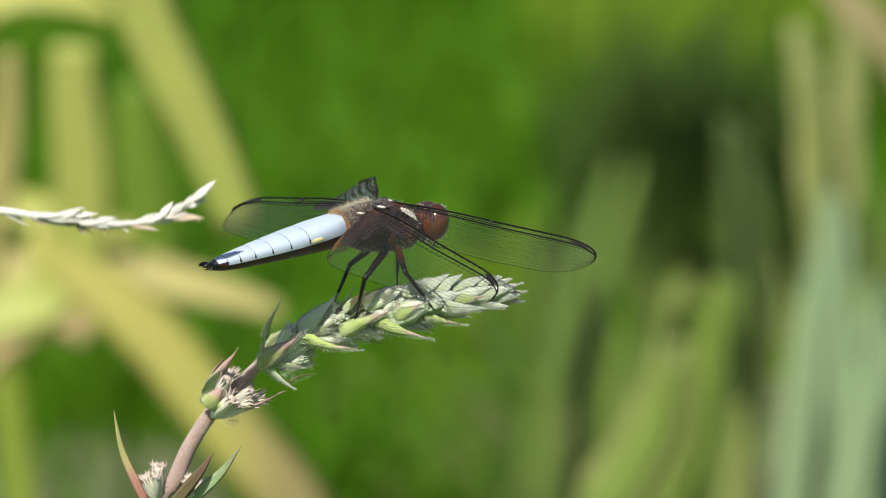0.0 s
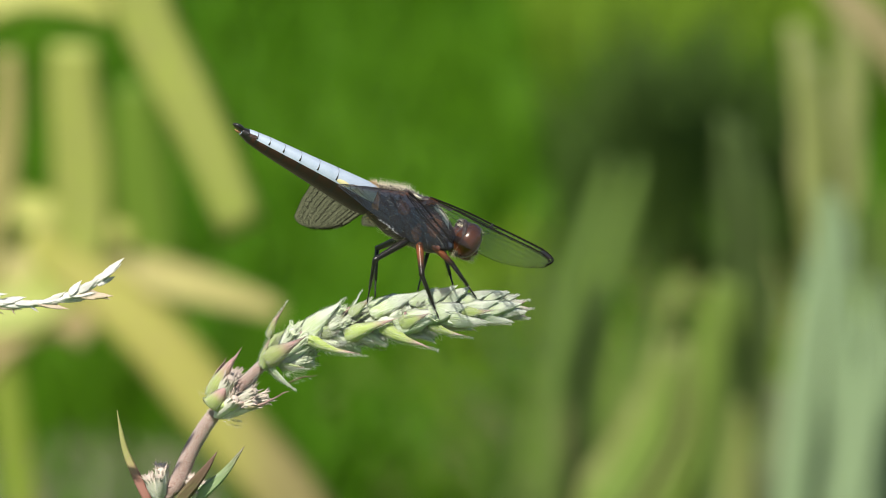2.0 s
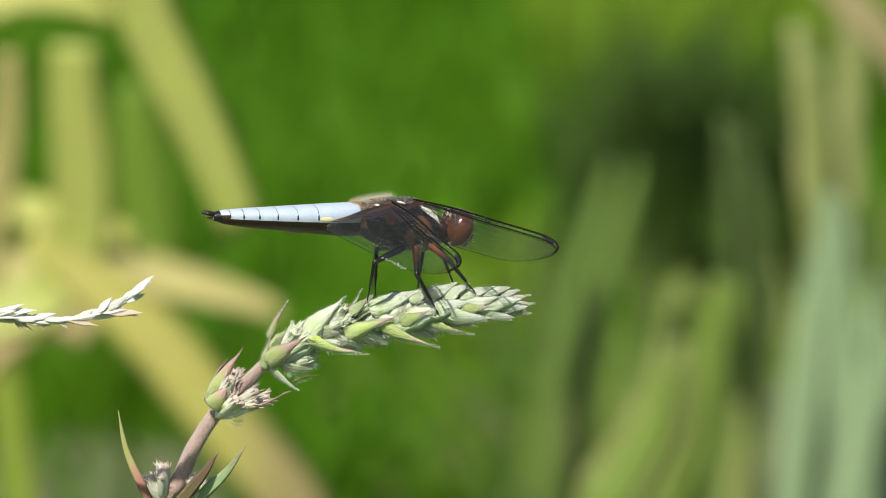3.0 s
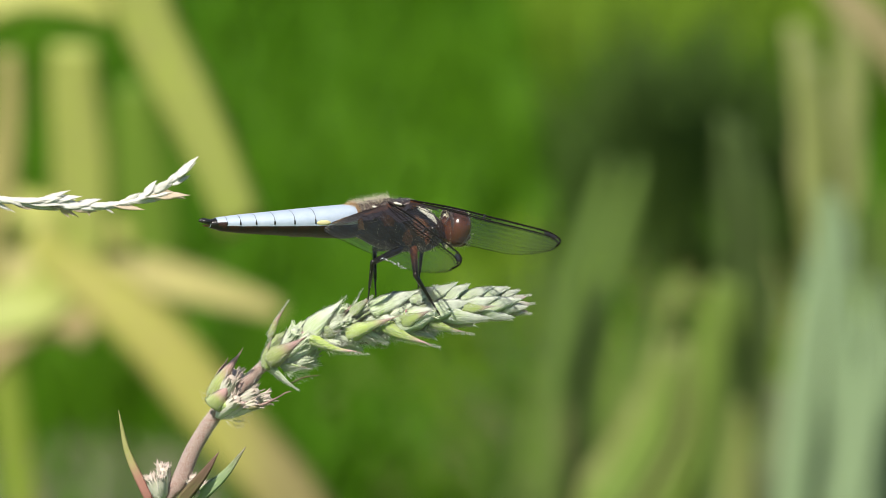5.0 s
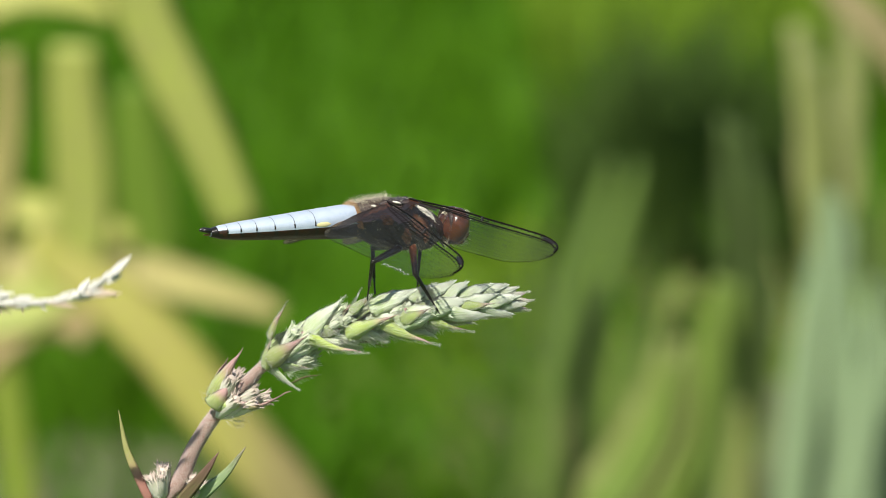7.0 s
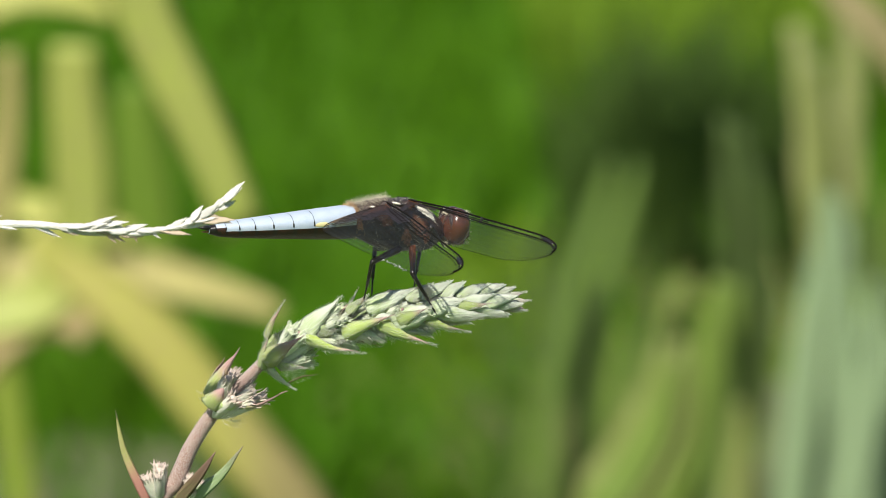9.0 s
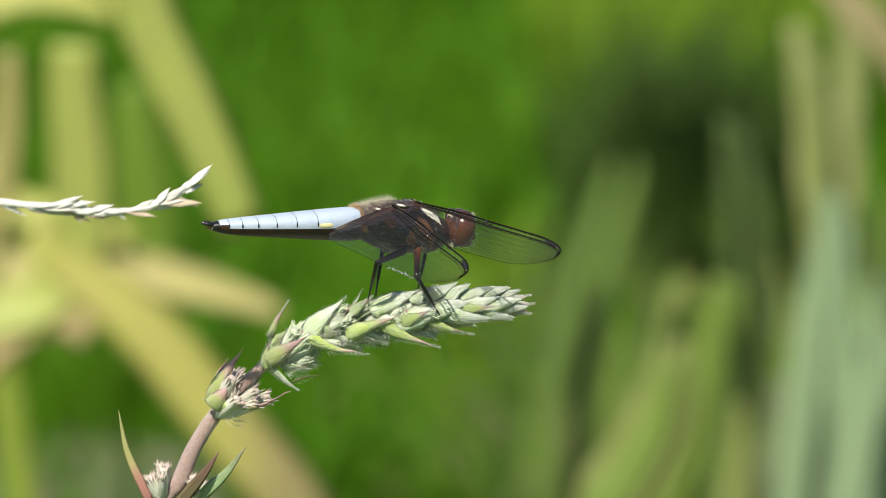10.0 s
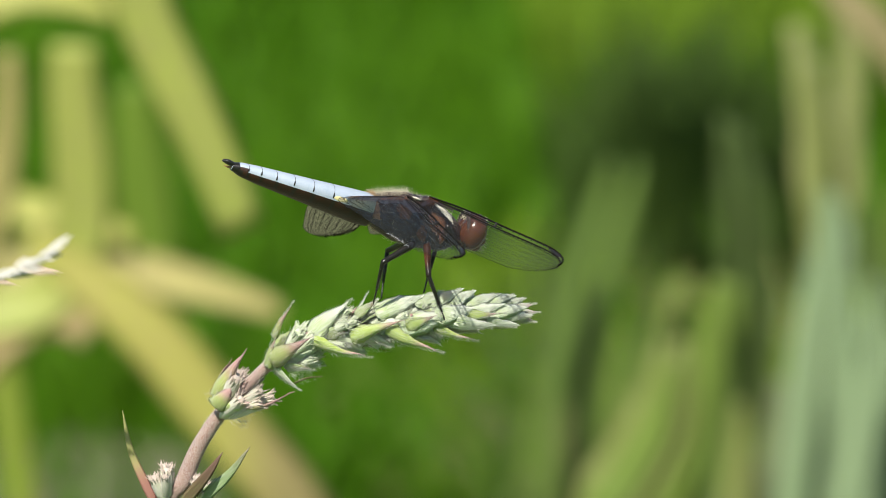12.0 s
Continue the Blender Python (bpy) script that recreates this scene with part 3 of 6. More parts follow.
    # the large bracts on the sunny side: base, tip, face, scale along and across, kind
    kinds = {"leafy": bracts(7.6, 5.0, M_BRACT, ((0.10, 0.35, 0.35),), 60, 1.5), "cup": bracts(7.0, 4.6, M_CUP_BRACT, ((0.12, 0.30, 0.45), (0.10, 0.15, 0.4)), 64, 1.8), "wine": bracts(7.0, 4.6, M_WINE_CUP, ((0.12, 0.20, 0.45), (0.10, 0.15, 0.4)), 90, 1.7), "pale": bracts(8.8, 5.0, M_BRACT, flat, 70),
             "pink": bracts(7.0, 5.0, M_PINK_BRACT, cup, 75), "dark": bracts(8.0, 2.4, M_BROWN_LEAF, ((-0.05, 0.3, 0.2),), 78), "tip": bracts(7.0, 5.0, M_TIP_BRACT, flat, 80), "shade": bracts(8.8, 5.0, M_BRACT, serrate, 84)}
    def large_bract(base, end, face, long, wide, kind):
        p, q = at_perch(base[0], base[2], base[1]), at_perch(end[0], end[2], end[1])
        m = along(p - j, q - p, face) @ Matrix.Diagonal((long, wide, 0.5 * (long + wide), 1))
        shared("bract", rng.choice(kinds[kind]), spike, m)
        n = Vector(face).normalized()
        for k in range(320 if kind != "dark" else 20):
            u = rng.random()
            roots.append((m @ Vector((8.0 * u * MM, rng.uniform(-2.0, 2.0) * (1 - 0.8 * u) * MM, (0.2 + 0.5 * math.sin(3 * u)) * MM)), n * 0.5 + (q - p).normalized() * 0.9))

    large_bract((-27.5, -3.0, -17.0), (-21.2, -3.9, -12.3), (0.0, -0.9, 0.25), 1.13, 0.61, "wine")
    large_bract((-28.1, -1.8, -18.2), (-26.7, -2.2, -13.1), (-0.8, -0.6, 0.1), 0.75, 0.51, "cup")
    large_bract((-27.5, -1.4, -13.5), (-24.7, -1.6, -8.3), (-0.8, -0.5, 0.2), 0.83, 0.29, "wine")
    large_bract((-27.2, -1.6, -18.2), (-22.6, -1.8, -21.0), (-0.2, -0.6, -0.8), 0.72, 0.46, "leafy")
    large_bract((-23.6, -1.4, -20.6), (-19.4, -1.8, -18.7), (0, -0.5, -0.8), 0.58, 0.25, "dark")
    large_bract((-24.9, -2.4, -17.6), (-21.2, -2.0, -17.8), (0.2, -0.8, -0.6), 0.54, 0.27, "pink")
    large_bract((-21.9, -0.8, -12.8), (-16.0, -1.2, -7.2), (-0.35, -0.75, 0.6), 1.09, 0.80, "leafy")
    large_bract((-21.1, -2.6, -13.9), (-13.0, -3.6, -14.5), (0.1, -0.7, -0.75), 1.16, 0.61, "cup")
    large_bract((-14.4, -0.5, -14.1), (-9.3, -0.5, -14.3), (0, -0.5, -0.8), 0.63, 0.30, "dark")
    large_bract((-16.0, -0.5, -11.6), (-13.4, 0.3, -6.0), (-0.7, -0.6, 0.2), 0.82, 0.30, "leafy")
    large_bract((-15.7, -3.0, -12.1), (-7.5, -3.6, -8.7), (0, -0.9, 0.35), 1.27, 0.58, "cup")
    large_bract((-15.1, -1.8, -9.1), (-12.2, -1.6, -6.6), (-0.3, -0.8, 0.4), 0.54, 0.32, "pink")
    large_bract((-10.4, -2.8, -10.9), (-2.4, -3.4, -12.8), (0.1, -0.85, -0.5), 1.18, 0.61, "cup")
    large_bract((-14.2, -2.2, -11.7), (-8.8, -1.6, -13.6), (0, -0.7, -0.7), 0.66, 0.50, "pale")
    large_bract((-12.2, -1.6, -8.3), (-4.8, -0.4, -5.3), (-0.1, -0.75, 0.65), 0.91, 0.70, "pale")
    large_bract((-8.3, -3.0, -10.2), (-0.4, -3.0, -7.3), (0, -0.9, 0.4), 0.95, 0.73, "pale")
    large_bract((-7.3, -3.5, -9.9), (-2.7, -3.9, -7.4), (0, -0.95, 0.2), 0.74, 0.51, "cup")
    large_bract((-3.1, -2.6, -10.1), (3.0, -3.0, -10.8), (0.1, -0.8, -0.6), 0.88, 0.48, "cup")
    large_bract((-6.4, -0.8, -6.6), (-1.5, 0.6, -4.6), (-0.2, -0.5, 0.85), 0.62, 0.60, "pale")
    large_bract((-4.1, -1.0, -6.6), (1.0, -0.4, -3.7), (-0.2, -0.6, 0.75), 0.67, 0.53, "pale")
    large_bract((-1.4, -1.4, -6.4), (2.9, -0.8, -3.7), (-0.2, -0.7, 0.7), 0.58, 0.48, "pale")
    large_bract((-3.7, -2.8, -8.4), (3.2, -2.8, -6.0), (0, -0.9, 0.45), 0.83, 0.60, "pale")
    large_bract((1.2, -1.2, -6.1), (6.7, -0.6, -4.0), (-0.2, -0.65, 0.75), 0.67, 0.50, "pale")
    large_bract((-1.7, -2.8, -8.6), (6.5, -3.0, -8.8), (0, -0.9, -0.35), 0.93, 0.56, "pale")
    large_bract((0.6, -2.6, -7.9), (7.5, -2.6, -5.1), (0, -0.9, 0.45), 0.84, 0.53, "pale")
    large_bract((1.6, -2.9, -7.6), (6.9, -3.3, -6.5), (0, -0.95, 0.1), 0.77, 0.43, "cup")
    large_bract((4.5, -1.0, -5.7), (9.0, -0.5, -4.0), (-0.1, -0.65, 0.75), 0.55, 0.43, "pale")
    large_bract((3.6, -2.2, -7.9), (10.0, -2.4, -8.6), (0, -0.9, -0.4), 0.73, 0.46, "pale")
    large_bract((4.9, -2.3, -7.1), (10.8, -2.3, -5.4), (0, -0.9, 0.4), 0.70, 0.45, "pale")
    large_bract((6.8, -0.8, -5.6), (10.6, -0.4, -4.5), (0, -0.6, 0.8), 0.45, 0.35, "pale")
    large_bract((6.6, -2.1, -7.4), (11.8, -1.8, -6.8), (0, -0.95, 0.0), 0.60, 0.40, "pale")
    large_bract((7.9, -1.2, -6.2), (11.5, -0.8, -5.3), (0, -0.8, 0.6), 0.54, 0.32, "tip")
    large_bract((8.6, -1.2, -7.8), (11.9, -0.8, -7.8), (0, -0.8, -0.5), 0.47, 0.32, "tip")
    large_bract((8.9, -1.4, -6.8), (12.2, -1.0, -6.4), (0, -1, 0.1), 0.48, 0.29, "tip")
    large_bract((-1.0, -1.8, -10.0), (4.5, -1.4, -9.9), (0, -0.6, -0.8), 0.62, 0.33, "shade")
    large_bract((-6.9, -1.5, -11.2), (-1.5, -1.0, -12.4), (0, -0.6, -0.8), 0.63, 0.37, "shade")
    for k in range(9):
        a = 2 * math.pi * k / 9
        side, up = frame_of(d)
        nn = math.cos(a) * up + math.sin(a) * side
        shared("bud", rng.choice(buds), spike, along(axis[36] - j + nn * 0.6 * MM, d + nn * 0.22, nn) @ Matrix.Diagonal((0.55, 0.9, 0.9, 1)))
    hairs("bract_hair", roots, spike, M_HAIR, 0.42 * MM, "short white hairs on the bracts", 0.019)
    hairs("bract_wool", down, spike, M_HAIR, 1.0 * MM, "woolly white down between the bracts", 0.026)
    return plant, spike


# ---------------------------------------------------------------- dry grass head
def build_grass_head():
    """The dry head that swings in the wind; its origin is the tip."""
    rng = random.Random(5)
    head = tagged(new("dry_grass_head"), "bleached straw-coloured dry grass seed head on a thin bent stalk", "grass")
    bm = bmesh.new()
    near = [(-0.47, -0.49), (-2.42, -2.38), (-4.91, -4.13), (-6.86, -5.14), (-9.08, -5.91), (-11.86, -6.44), (-15.74, -6.76), (-20.19, -6.43), (-24.35, -5.72), (-27.68, -5.26), (-31.29, -4.85), (-40.0, -4.4), (-60.0, -3.0)]
    pts = [Vector((x * MM, 0, z * MM)) for x, z in near] + [Vector(p) for p in ((-0.11, 0.01, -0.02), (-0.15, 0.02, -0.10), (-0.175, 0.025, -0.30), (-0.185, 0.03, -0.60), (-0.19, 0.03, -0.86))]
    line = bezier(pts, 110)
    tube(bm, line, [float(np.interp(i, [0, 8, 50, 109], [0.16, 0.40, 0.46, 1.0])) * MM * (1 + 0.15 * noise.noise((i * 0.9, 0, 0))) for i in range(110)], 8)
    part("stalk", bm, M_HUSK, head)

    def husk(material):
        """Two or three slim folded glumes, one over the other; a millimetre long and wide before scaling."""
        bm = bmesh.new()
        for v, (o, a, length) in enumerate(((0, 0, 1.0), (0.10, rng.uniform(4, 12), rng.uniform(0.7, 0.92)), (-0.12, -rng.uniform(3, 12), rng.uniform(0.55, 0.85)))):
            rings = []
            for i in range(8):
                s = i / 7
                w = 0.5 * max(math.sin(math.pi * (0.14 + 0.85 * s)) * (1.25 - 0.7 * s), 0.03) * (1 if v == 0 else 0.7) * (1 + 0.12 * rng.uniform(-1, 1))
                c = Vector((length * s, o + length * s * math.tan(radians(a)), 0.08 * v + 0.14 * math.sin(2.6 * s + v)))
                rings.append([c + Vector((0, w * math.cos(q), 0.26 * w * math.sin(q) * (1 if math.sin(q) > 0 else 0.3))) for q in (2 * math.pi * k / 8 for k in range(8))])
            loft(bm, rings)
        ob = to_object("spikelet", bm, material)
        me = ob.data
        bpy.data.objects.remove(ob)
        return me

    meshes = [[husk(M_HUSK) for v in range(4)], [husk(M_TAN_HUSK) for v in range(3)]]
    def spikelets(*rows):
        """Place, slope, length and width of each spikelet in millimetres, and whether it is a browner one."""
        for x, z, a, length, width, tan in rows:
            m = pose(x * MM, rng.uniform(-.25, .1) * MM, z * MM, 0, -a, rng.uniform(-10, 10)) @ pose(0, 0, 0, 52 + rng.uniform(-30, 30))
            shared("spikelet", rng.choice(meshes[tan]), head, m @ Matrix.Diagonal((length * MM * 1.18, width * MM * 1.2, width * MM * 1.1, 1)))

    # the tip, the middle and the foot of the head
    spikelets(
        (-2.75, -2.51, 43, 3.8, 1.28, 0), (-3.53, -3.62, 26, 2.5, 0.72, 0), (-5.47, -4.2, 25, 3.1, 0.89, 0), (-7.69, -5.11, 49, 2.4, 1.0, 0), (-6.58, -5.15, -1, 4.6, 1.11, 1),
        (-5.19, -4.49, -20, 3.2, 0.72, 1), (-9.91, -5.83, -2, 4.0, 0.83, 0), (-10.88, -6.27, 32, 2.6, 0.89, 0), (-12.41, -6.42, -11, 4.0, 0.83, 1), (-13.8, -6.65, -36, 1.6, 0.56, 0),
        (-17.69, -6.32, 12, 3.1, 1.06, 0), (-15.74, -6.39, 1, 3.9, 0.83, 0))
    spikelets(
        (-4.2, -3.4, 38, 2.8, 1.0, 0), (-6.3, -4.6, 34, 3.0, 1.0, 0), (-8.6, -5.5, 20, 3.4, 1.0, 0), (-7.4, -5.3, 8, 3.2, 0.9, 0), (-11.6, -6.3, 14, 3.2, 0.9, 0), (-14.2, -6.6, 8, 3.4, 0.9, 0),
        (-18.6, -6.5, 3, 3.4, 0.9, 0), (-24.2, -5.7, 10, 3.8, 1.1, 0), (-26.0, -5.5, 4, 3.8, 1.1, 0), (-21.8, -6.2, -4, 3.4, 1.0, 1))
    spikelets(
        (-23.24, -5.7, 20, 4.2, 1.11, 0), (-22.13, -5.51, 6, 4.5, 1.22, 0), (-27.41, -5.22, -13, 7.4, 1.28, 0), (-24.91, -5.64, -5, 4.7, 1.11, 0), (-21.02, -6.06, -32, 3.5, 0.89, 1),
        (-19.35, -6.4, -13, 4.0, 1.0, 1), (-20.46, -5.94, -8, 3.8, 1.17, 0), (-16.58, -6.78, -63, 1.4, 0.44, 1), (-20.19, -6.66, -50, 1.7, 0.5, 1))
    spikelets(
        (-31.29, -4.8, -29, 4.2, 0.83, 0), (-30.18, -4.95, -8, 4.5, 0.78, 0), (-27.13, -5.56, -23, 2.6, 0.56, 1), (-35.46, -4.42, -9, 4.8, 0.94, 0), (-38.51, -4.09, -15, 4.6, 0.94, 0),
        (-40.46, -3.97, 6, 4.2, 0.83, 0), (-44.62, -3.68, -7, 4.5, 0.94, 0), (-46.84, -3.46, 8, 3.9, 0.83, 0), (-50.73, -3.18, -12, 4.0, 0.89, 0))
    return head


# ---------------------------------------------------------------- dragonfly
SEGMENTS = (1.5, 2.25, 3.25, 3.25, 3.05, 2.75, 2.35, 1.95, 1.4, 0.95)
TAIL_HINGE = Vector((-7.1, 0, 1.0)) * MM
WING_BASE = {"fore": Vector((1.4, 2.2, 3.5)) * MM, "hind": Vector((-2.2, 2.2, 3.3)) * MM}
HIPS = {"fore": Vector((4.0, 1.6, -3.0)) * MM, "mid": Vector((2.0, 1.9, -3.6)) * MM, "hind": Vector((-0.2, 1.9, -3.8)) * MM}
LEG = {"fore": (4.4, 6.0), "mid": (5.0, 7.3), "hind": (5.8, 7.6)}


def ellipsoid(bm, c, r, nu=20, nv=12, tilt=0.0):
    turn = Matrix.Rotation(tilt, 3, "Y")
    rings = []
    for i in range(nv + 1):
        a = math.pi * (0.02 + 0.96 * i / nv)
        rings.append([Vector(c) + turn @ Vector((-r[0] * math.cos(a), r[1] * math.sin(a) * math.cos(b), r[2] * math.sin(a) * math.sin(b)))
                      for b in (2 * math.pi * k / nu for k in range(nu))])
    loft(bm, rings)


def thorax_ring(x):
    s = float(np.interp(x, [-7.6, -6.5, -4, -1, 2, 4.5, 6.2, 7.2], [0.50, 0.66, 0.88, 1.0, 1.0, 0.86, 0.56, 0.30]))
    c = float(np.interp(x, [-7.6, -4, 0, 4, 7.2], [1.0, 0.35, 0.1, -0.3, -0.8]))
    return 3.4 * s, 4.05 * s, c - 0.35     # half width, half height, middle height


def build_thorax(fly):
    rng = random.Random(2)
    bm = bmesh.new()
    rings, nx, na = [], 60, 64
    for i in range(nx + 1):
        x = -7.6 + 14.8 * i / nx
        w, h, c = thorax_ring(x)
        ring = []
        for k in range(na):
            a = 2 * math.pi * k / na
            wob = 1 + 0.05 * noise.noise((x * 0.7, 2.2 * math.cos(a), 2.2 * math.sin(a))) + 0.012 * noise.noise((x * 3, 8 * math.cos(a), 8 * math.sin(a)))
            y, z = w * wob * math.cos(a), c + h * wob * math.sin(a)
            groove = sum(0.16 * math.exp(-((x + 0.45 * z - g) / 0.22) ** 2) for g in (2.9, 0.2, -2.6))
            ring.append(Vector((x - 0.22 * z, y * (1 - groove * 0.5), z - 0.2 * groove * max(0, math.sin(a)))) * MM)
        rings.append(ring)

    def pattern(i, k):
        x = -7.6 + 14.8 * (i + 0.5) / nx
        a = 2 * math.pi * (k + 0.5) / na
        up, out = math.sin(a), abs(math.cos(a))
        wob = 0.5 * noise.noise((x * 1.1, 3 * up, 3 * out))
        if 3.0 < x < 5.6 and 0.47 < up - 0.14 * (4.6 - x) < 0.76 + 0.1 * (x - 4) and out > 0.25:
            return 1
        if x < -6.0 + wob and up > -0.4:
            return 2
        if out > 0.4 and min(math.hypot((x - 2.9) / 1.4, (up - 0.05) / 0.38), math.hypot((x + 2.3) / 1.0, (up - 0.25) / 0.32), math.hypot((x - 0.2) / 0.7, (up + 0.4) / 0.3)) < 1 + wob:
            return 3
        return 0
    loft(bm, rings, True, pattern)
    thorax = part("thorax", bm, [M_THORAX, M_CREAM, M_TAWNY, M_RUST], fly, "dark brown thorax with cream shoulder marks and tawny hair")
    def coat(count, x0, x1, middle, spread, material, length, label, thick):
        """Hair from x0 to x1 along the body, round the angle middle."""
        roots = []
        for k in range(count):
            x, a = rng.uniform(x0, x1), rng.gauss(middle, spread)
            w, h, c = thorax_ring(x)
            y, z = w * math.cos(a), c + h * math.sin(a)
            roots.append((Vector((x - 0.22 * z, y, z)) * MM * 0.985, Vector((-0.30 + 0.12 * x, math.cos(a), math.sin(a)))))
        hairs("fuzz", roots, thorax, material, length * MM, label, thick)
    coat(1300, -6.6, -0.2, math.pi / 2, 0.65, M_FUZZ, 1.3, "long pale hair between the wings", 0.016)
    coat(1000, -7.5, -5.9, math.pi / 2, 1.0, M_TAWNY_FUZZ, 0.9, "short tawny hair", 0.026)
    coat(260, -0.4, 6.0, math.pi / 2, 0.9, M_FUZZ, 0.9, "sparse pale hair", 0.016)
    coat(500, -5.0, 5.5, -math.pi / 2, 1.0, M_FUZZ, 0.7, "sparse pale hair", 0.016)
    for side in (-1, 1):
        for (x, y, z), (a, b, c) in (((-0.6, 2.1, 3.15), (0.75, 0.6, 0.22)), ((-4.2, 1.95, 2.75), (0.5, 0.5, 0.2)), ((3.0, 1.5, 3.0), (0.6, 0.4, 0.18))):
            bm = bmesh.new()
            ellipsoid(bm, Vector((x, side * y, z)) * MM, Vector((a, b, c)) * MM, 12, 8, radians(15))
            part("wing_plate", bm, M_CREAM, thorax, "pale plate beside the wing root")
    for x in (1.4, -2.2):
        for side in (-1, 1):
            bm = bmesh.new()
            ellipsoid(bm, Vector((x, side * 1.9, 3.0)) * MM, Vector((1.3, 0.9, 0.6)) * MM, 12, 8)
            part("wing_root", bm, M_THORAX, thorax)
            for dx, dy, dz, r in ((0.9, 1.5, 3.55, 0.45), (-0.2, 1.7, 3.6, 0.38), (0.3, 2.3, 3.3, 0.42), (-0.9, 2.2, 3.2, 0.32)):
                bm = bmesh.new()
                ellipsoid(bm, Vector((x + dx, side * dy, dz - 0.25)) * MM, Vector((1.3 * r, r, 0.8 * r)) * MM, 10, 7, radians(20))
                part("wing_hinge", bm, M_BLACK, thorax, "glossy black wing hinge")


def build_head(fly):
    rng = random.Random(8)
    bm = bmesh.new()
    ellipsoid(bm, Vector((1.2, 0, -0.3)) * MM, Vector((1.6, 2.5, 2.5)) * MM, 20, 12)
    head = part("head", bm, M_FACE, fly, "brown head with large glossy eyes", pose(7.9 * MM, 0, -1.05 * MM))
    for side in (-1, 1):
        bm = bmesh.new()
        ellipsoid(bm, Vector((1.5, side * 1.20, 0.10)) * MM, Vector((2.05, 2.3, 2.85)) * MM, 36, 24, radians(14))
        part("eye", bm, M_EYE, head, "large glossy red-brown compound eye")
        bm = bmesh.new()
        tube(bm, [Vector((3.2, side * 0.6, 1.3)) * MM, Vector((4.1, side * 0.9, 1.9)) * MM, Vector((4.7, side * 1.1, 2.2)) * MM], [0.10 * MM, 0.05 * MM, 0.02 * MM], 5)
        part("antenna", bm, M_BLACK, head)
    bm = bmesh.new()
    tube(bm, [Vector((0.35, 2.6 * math.cos(a), 0.1 + 2.75 * math.sin(a))) * MM for a in (math.pi * (-0.35 + 1.7 * k / 20) for k in range(21))], 0.42 * MM, 8)
    part("collar", bm, M_THORAX, head)
    roots = []
    for k in range(420):
        a = rng.uniform(0, 6.28)
        roots.append((Vector((0.1, 2.5 * math.cos(a), 0.1 + 2.65 * math.sin(a))) * MM, Vector((-0.5, math.cos(a), math.sin(a)))))
    hairs("collar_hair", roots, head, M_FUZZ, 0.55 * MM, "", 0.014)
    for c, r in (((3.1, 0, 0.3), (0.9, 1.5, 0.9)), ((3.0, 0, -1.2), (0.9, 1.7, 0.9)), ((2.2, 0, -2.2), (1.0, 1.5, 0.7))):
        bm = bmesh.new()
        ellipsoid(bm, Vector(c) * MM, Vector(r) * MM, 14, 9)
        part("face_plate", bm, M_FACE, head)
    roots = []
    for k in range(700):
        a, b = rng.uniform(0, 6.28), rng.uniform(-0.2, 1.2)
        q = Vector((0.4 + 0.7 * b, math.cos(a), math.sin(a)))
        roots.append((Vector((0.3 + 2.6 * b, 1.3 * q.y, 2.2 * q.z - 0.2)) * MM, q))
    hairs("face_hair", roots, head, M_FUZZ, 1.0 * MM)


def tail_size(s):
    """Half width and half height of the abdomen at s from 0 (base) to 1 (tip), millimetres."""
    xs = [0, 0.07, 0.2, 0.4, 0.6, 0.8, 0.93, 1.0]
    return (float(np.interp(s, xs, [2.4, 2.9, 3.4, 3.4, 2.95, 2.15, 1.35, 0.8])), float(np.interp(s, xs, [2.2, 2.25, 2.1, 1.8, 1.5, 1.2, 0.9, 0.5])))


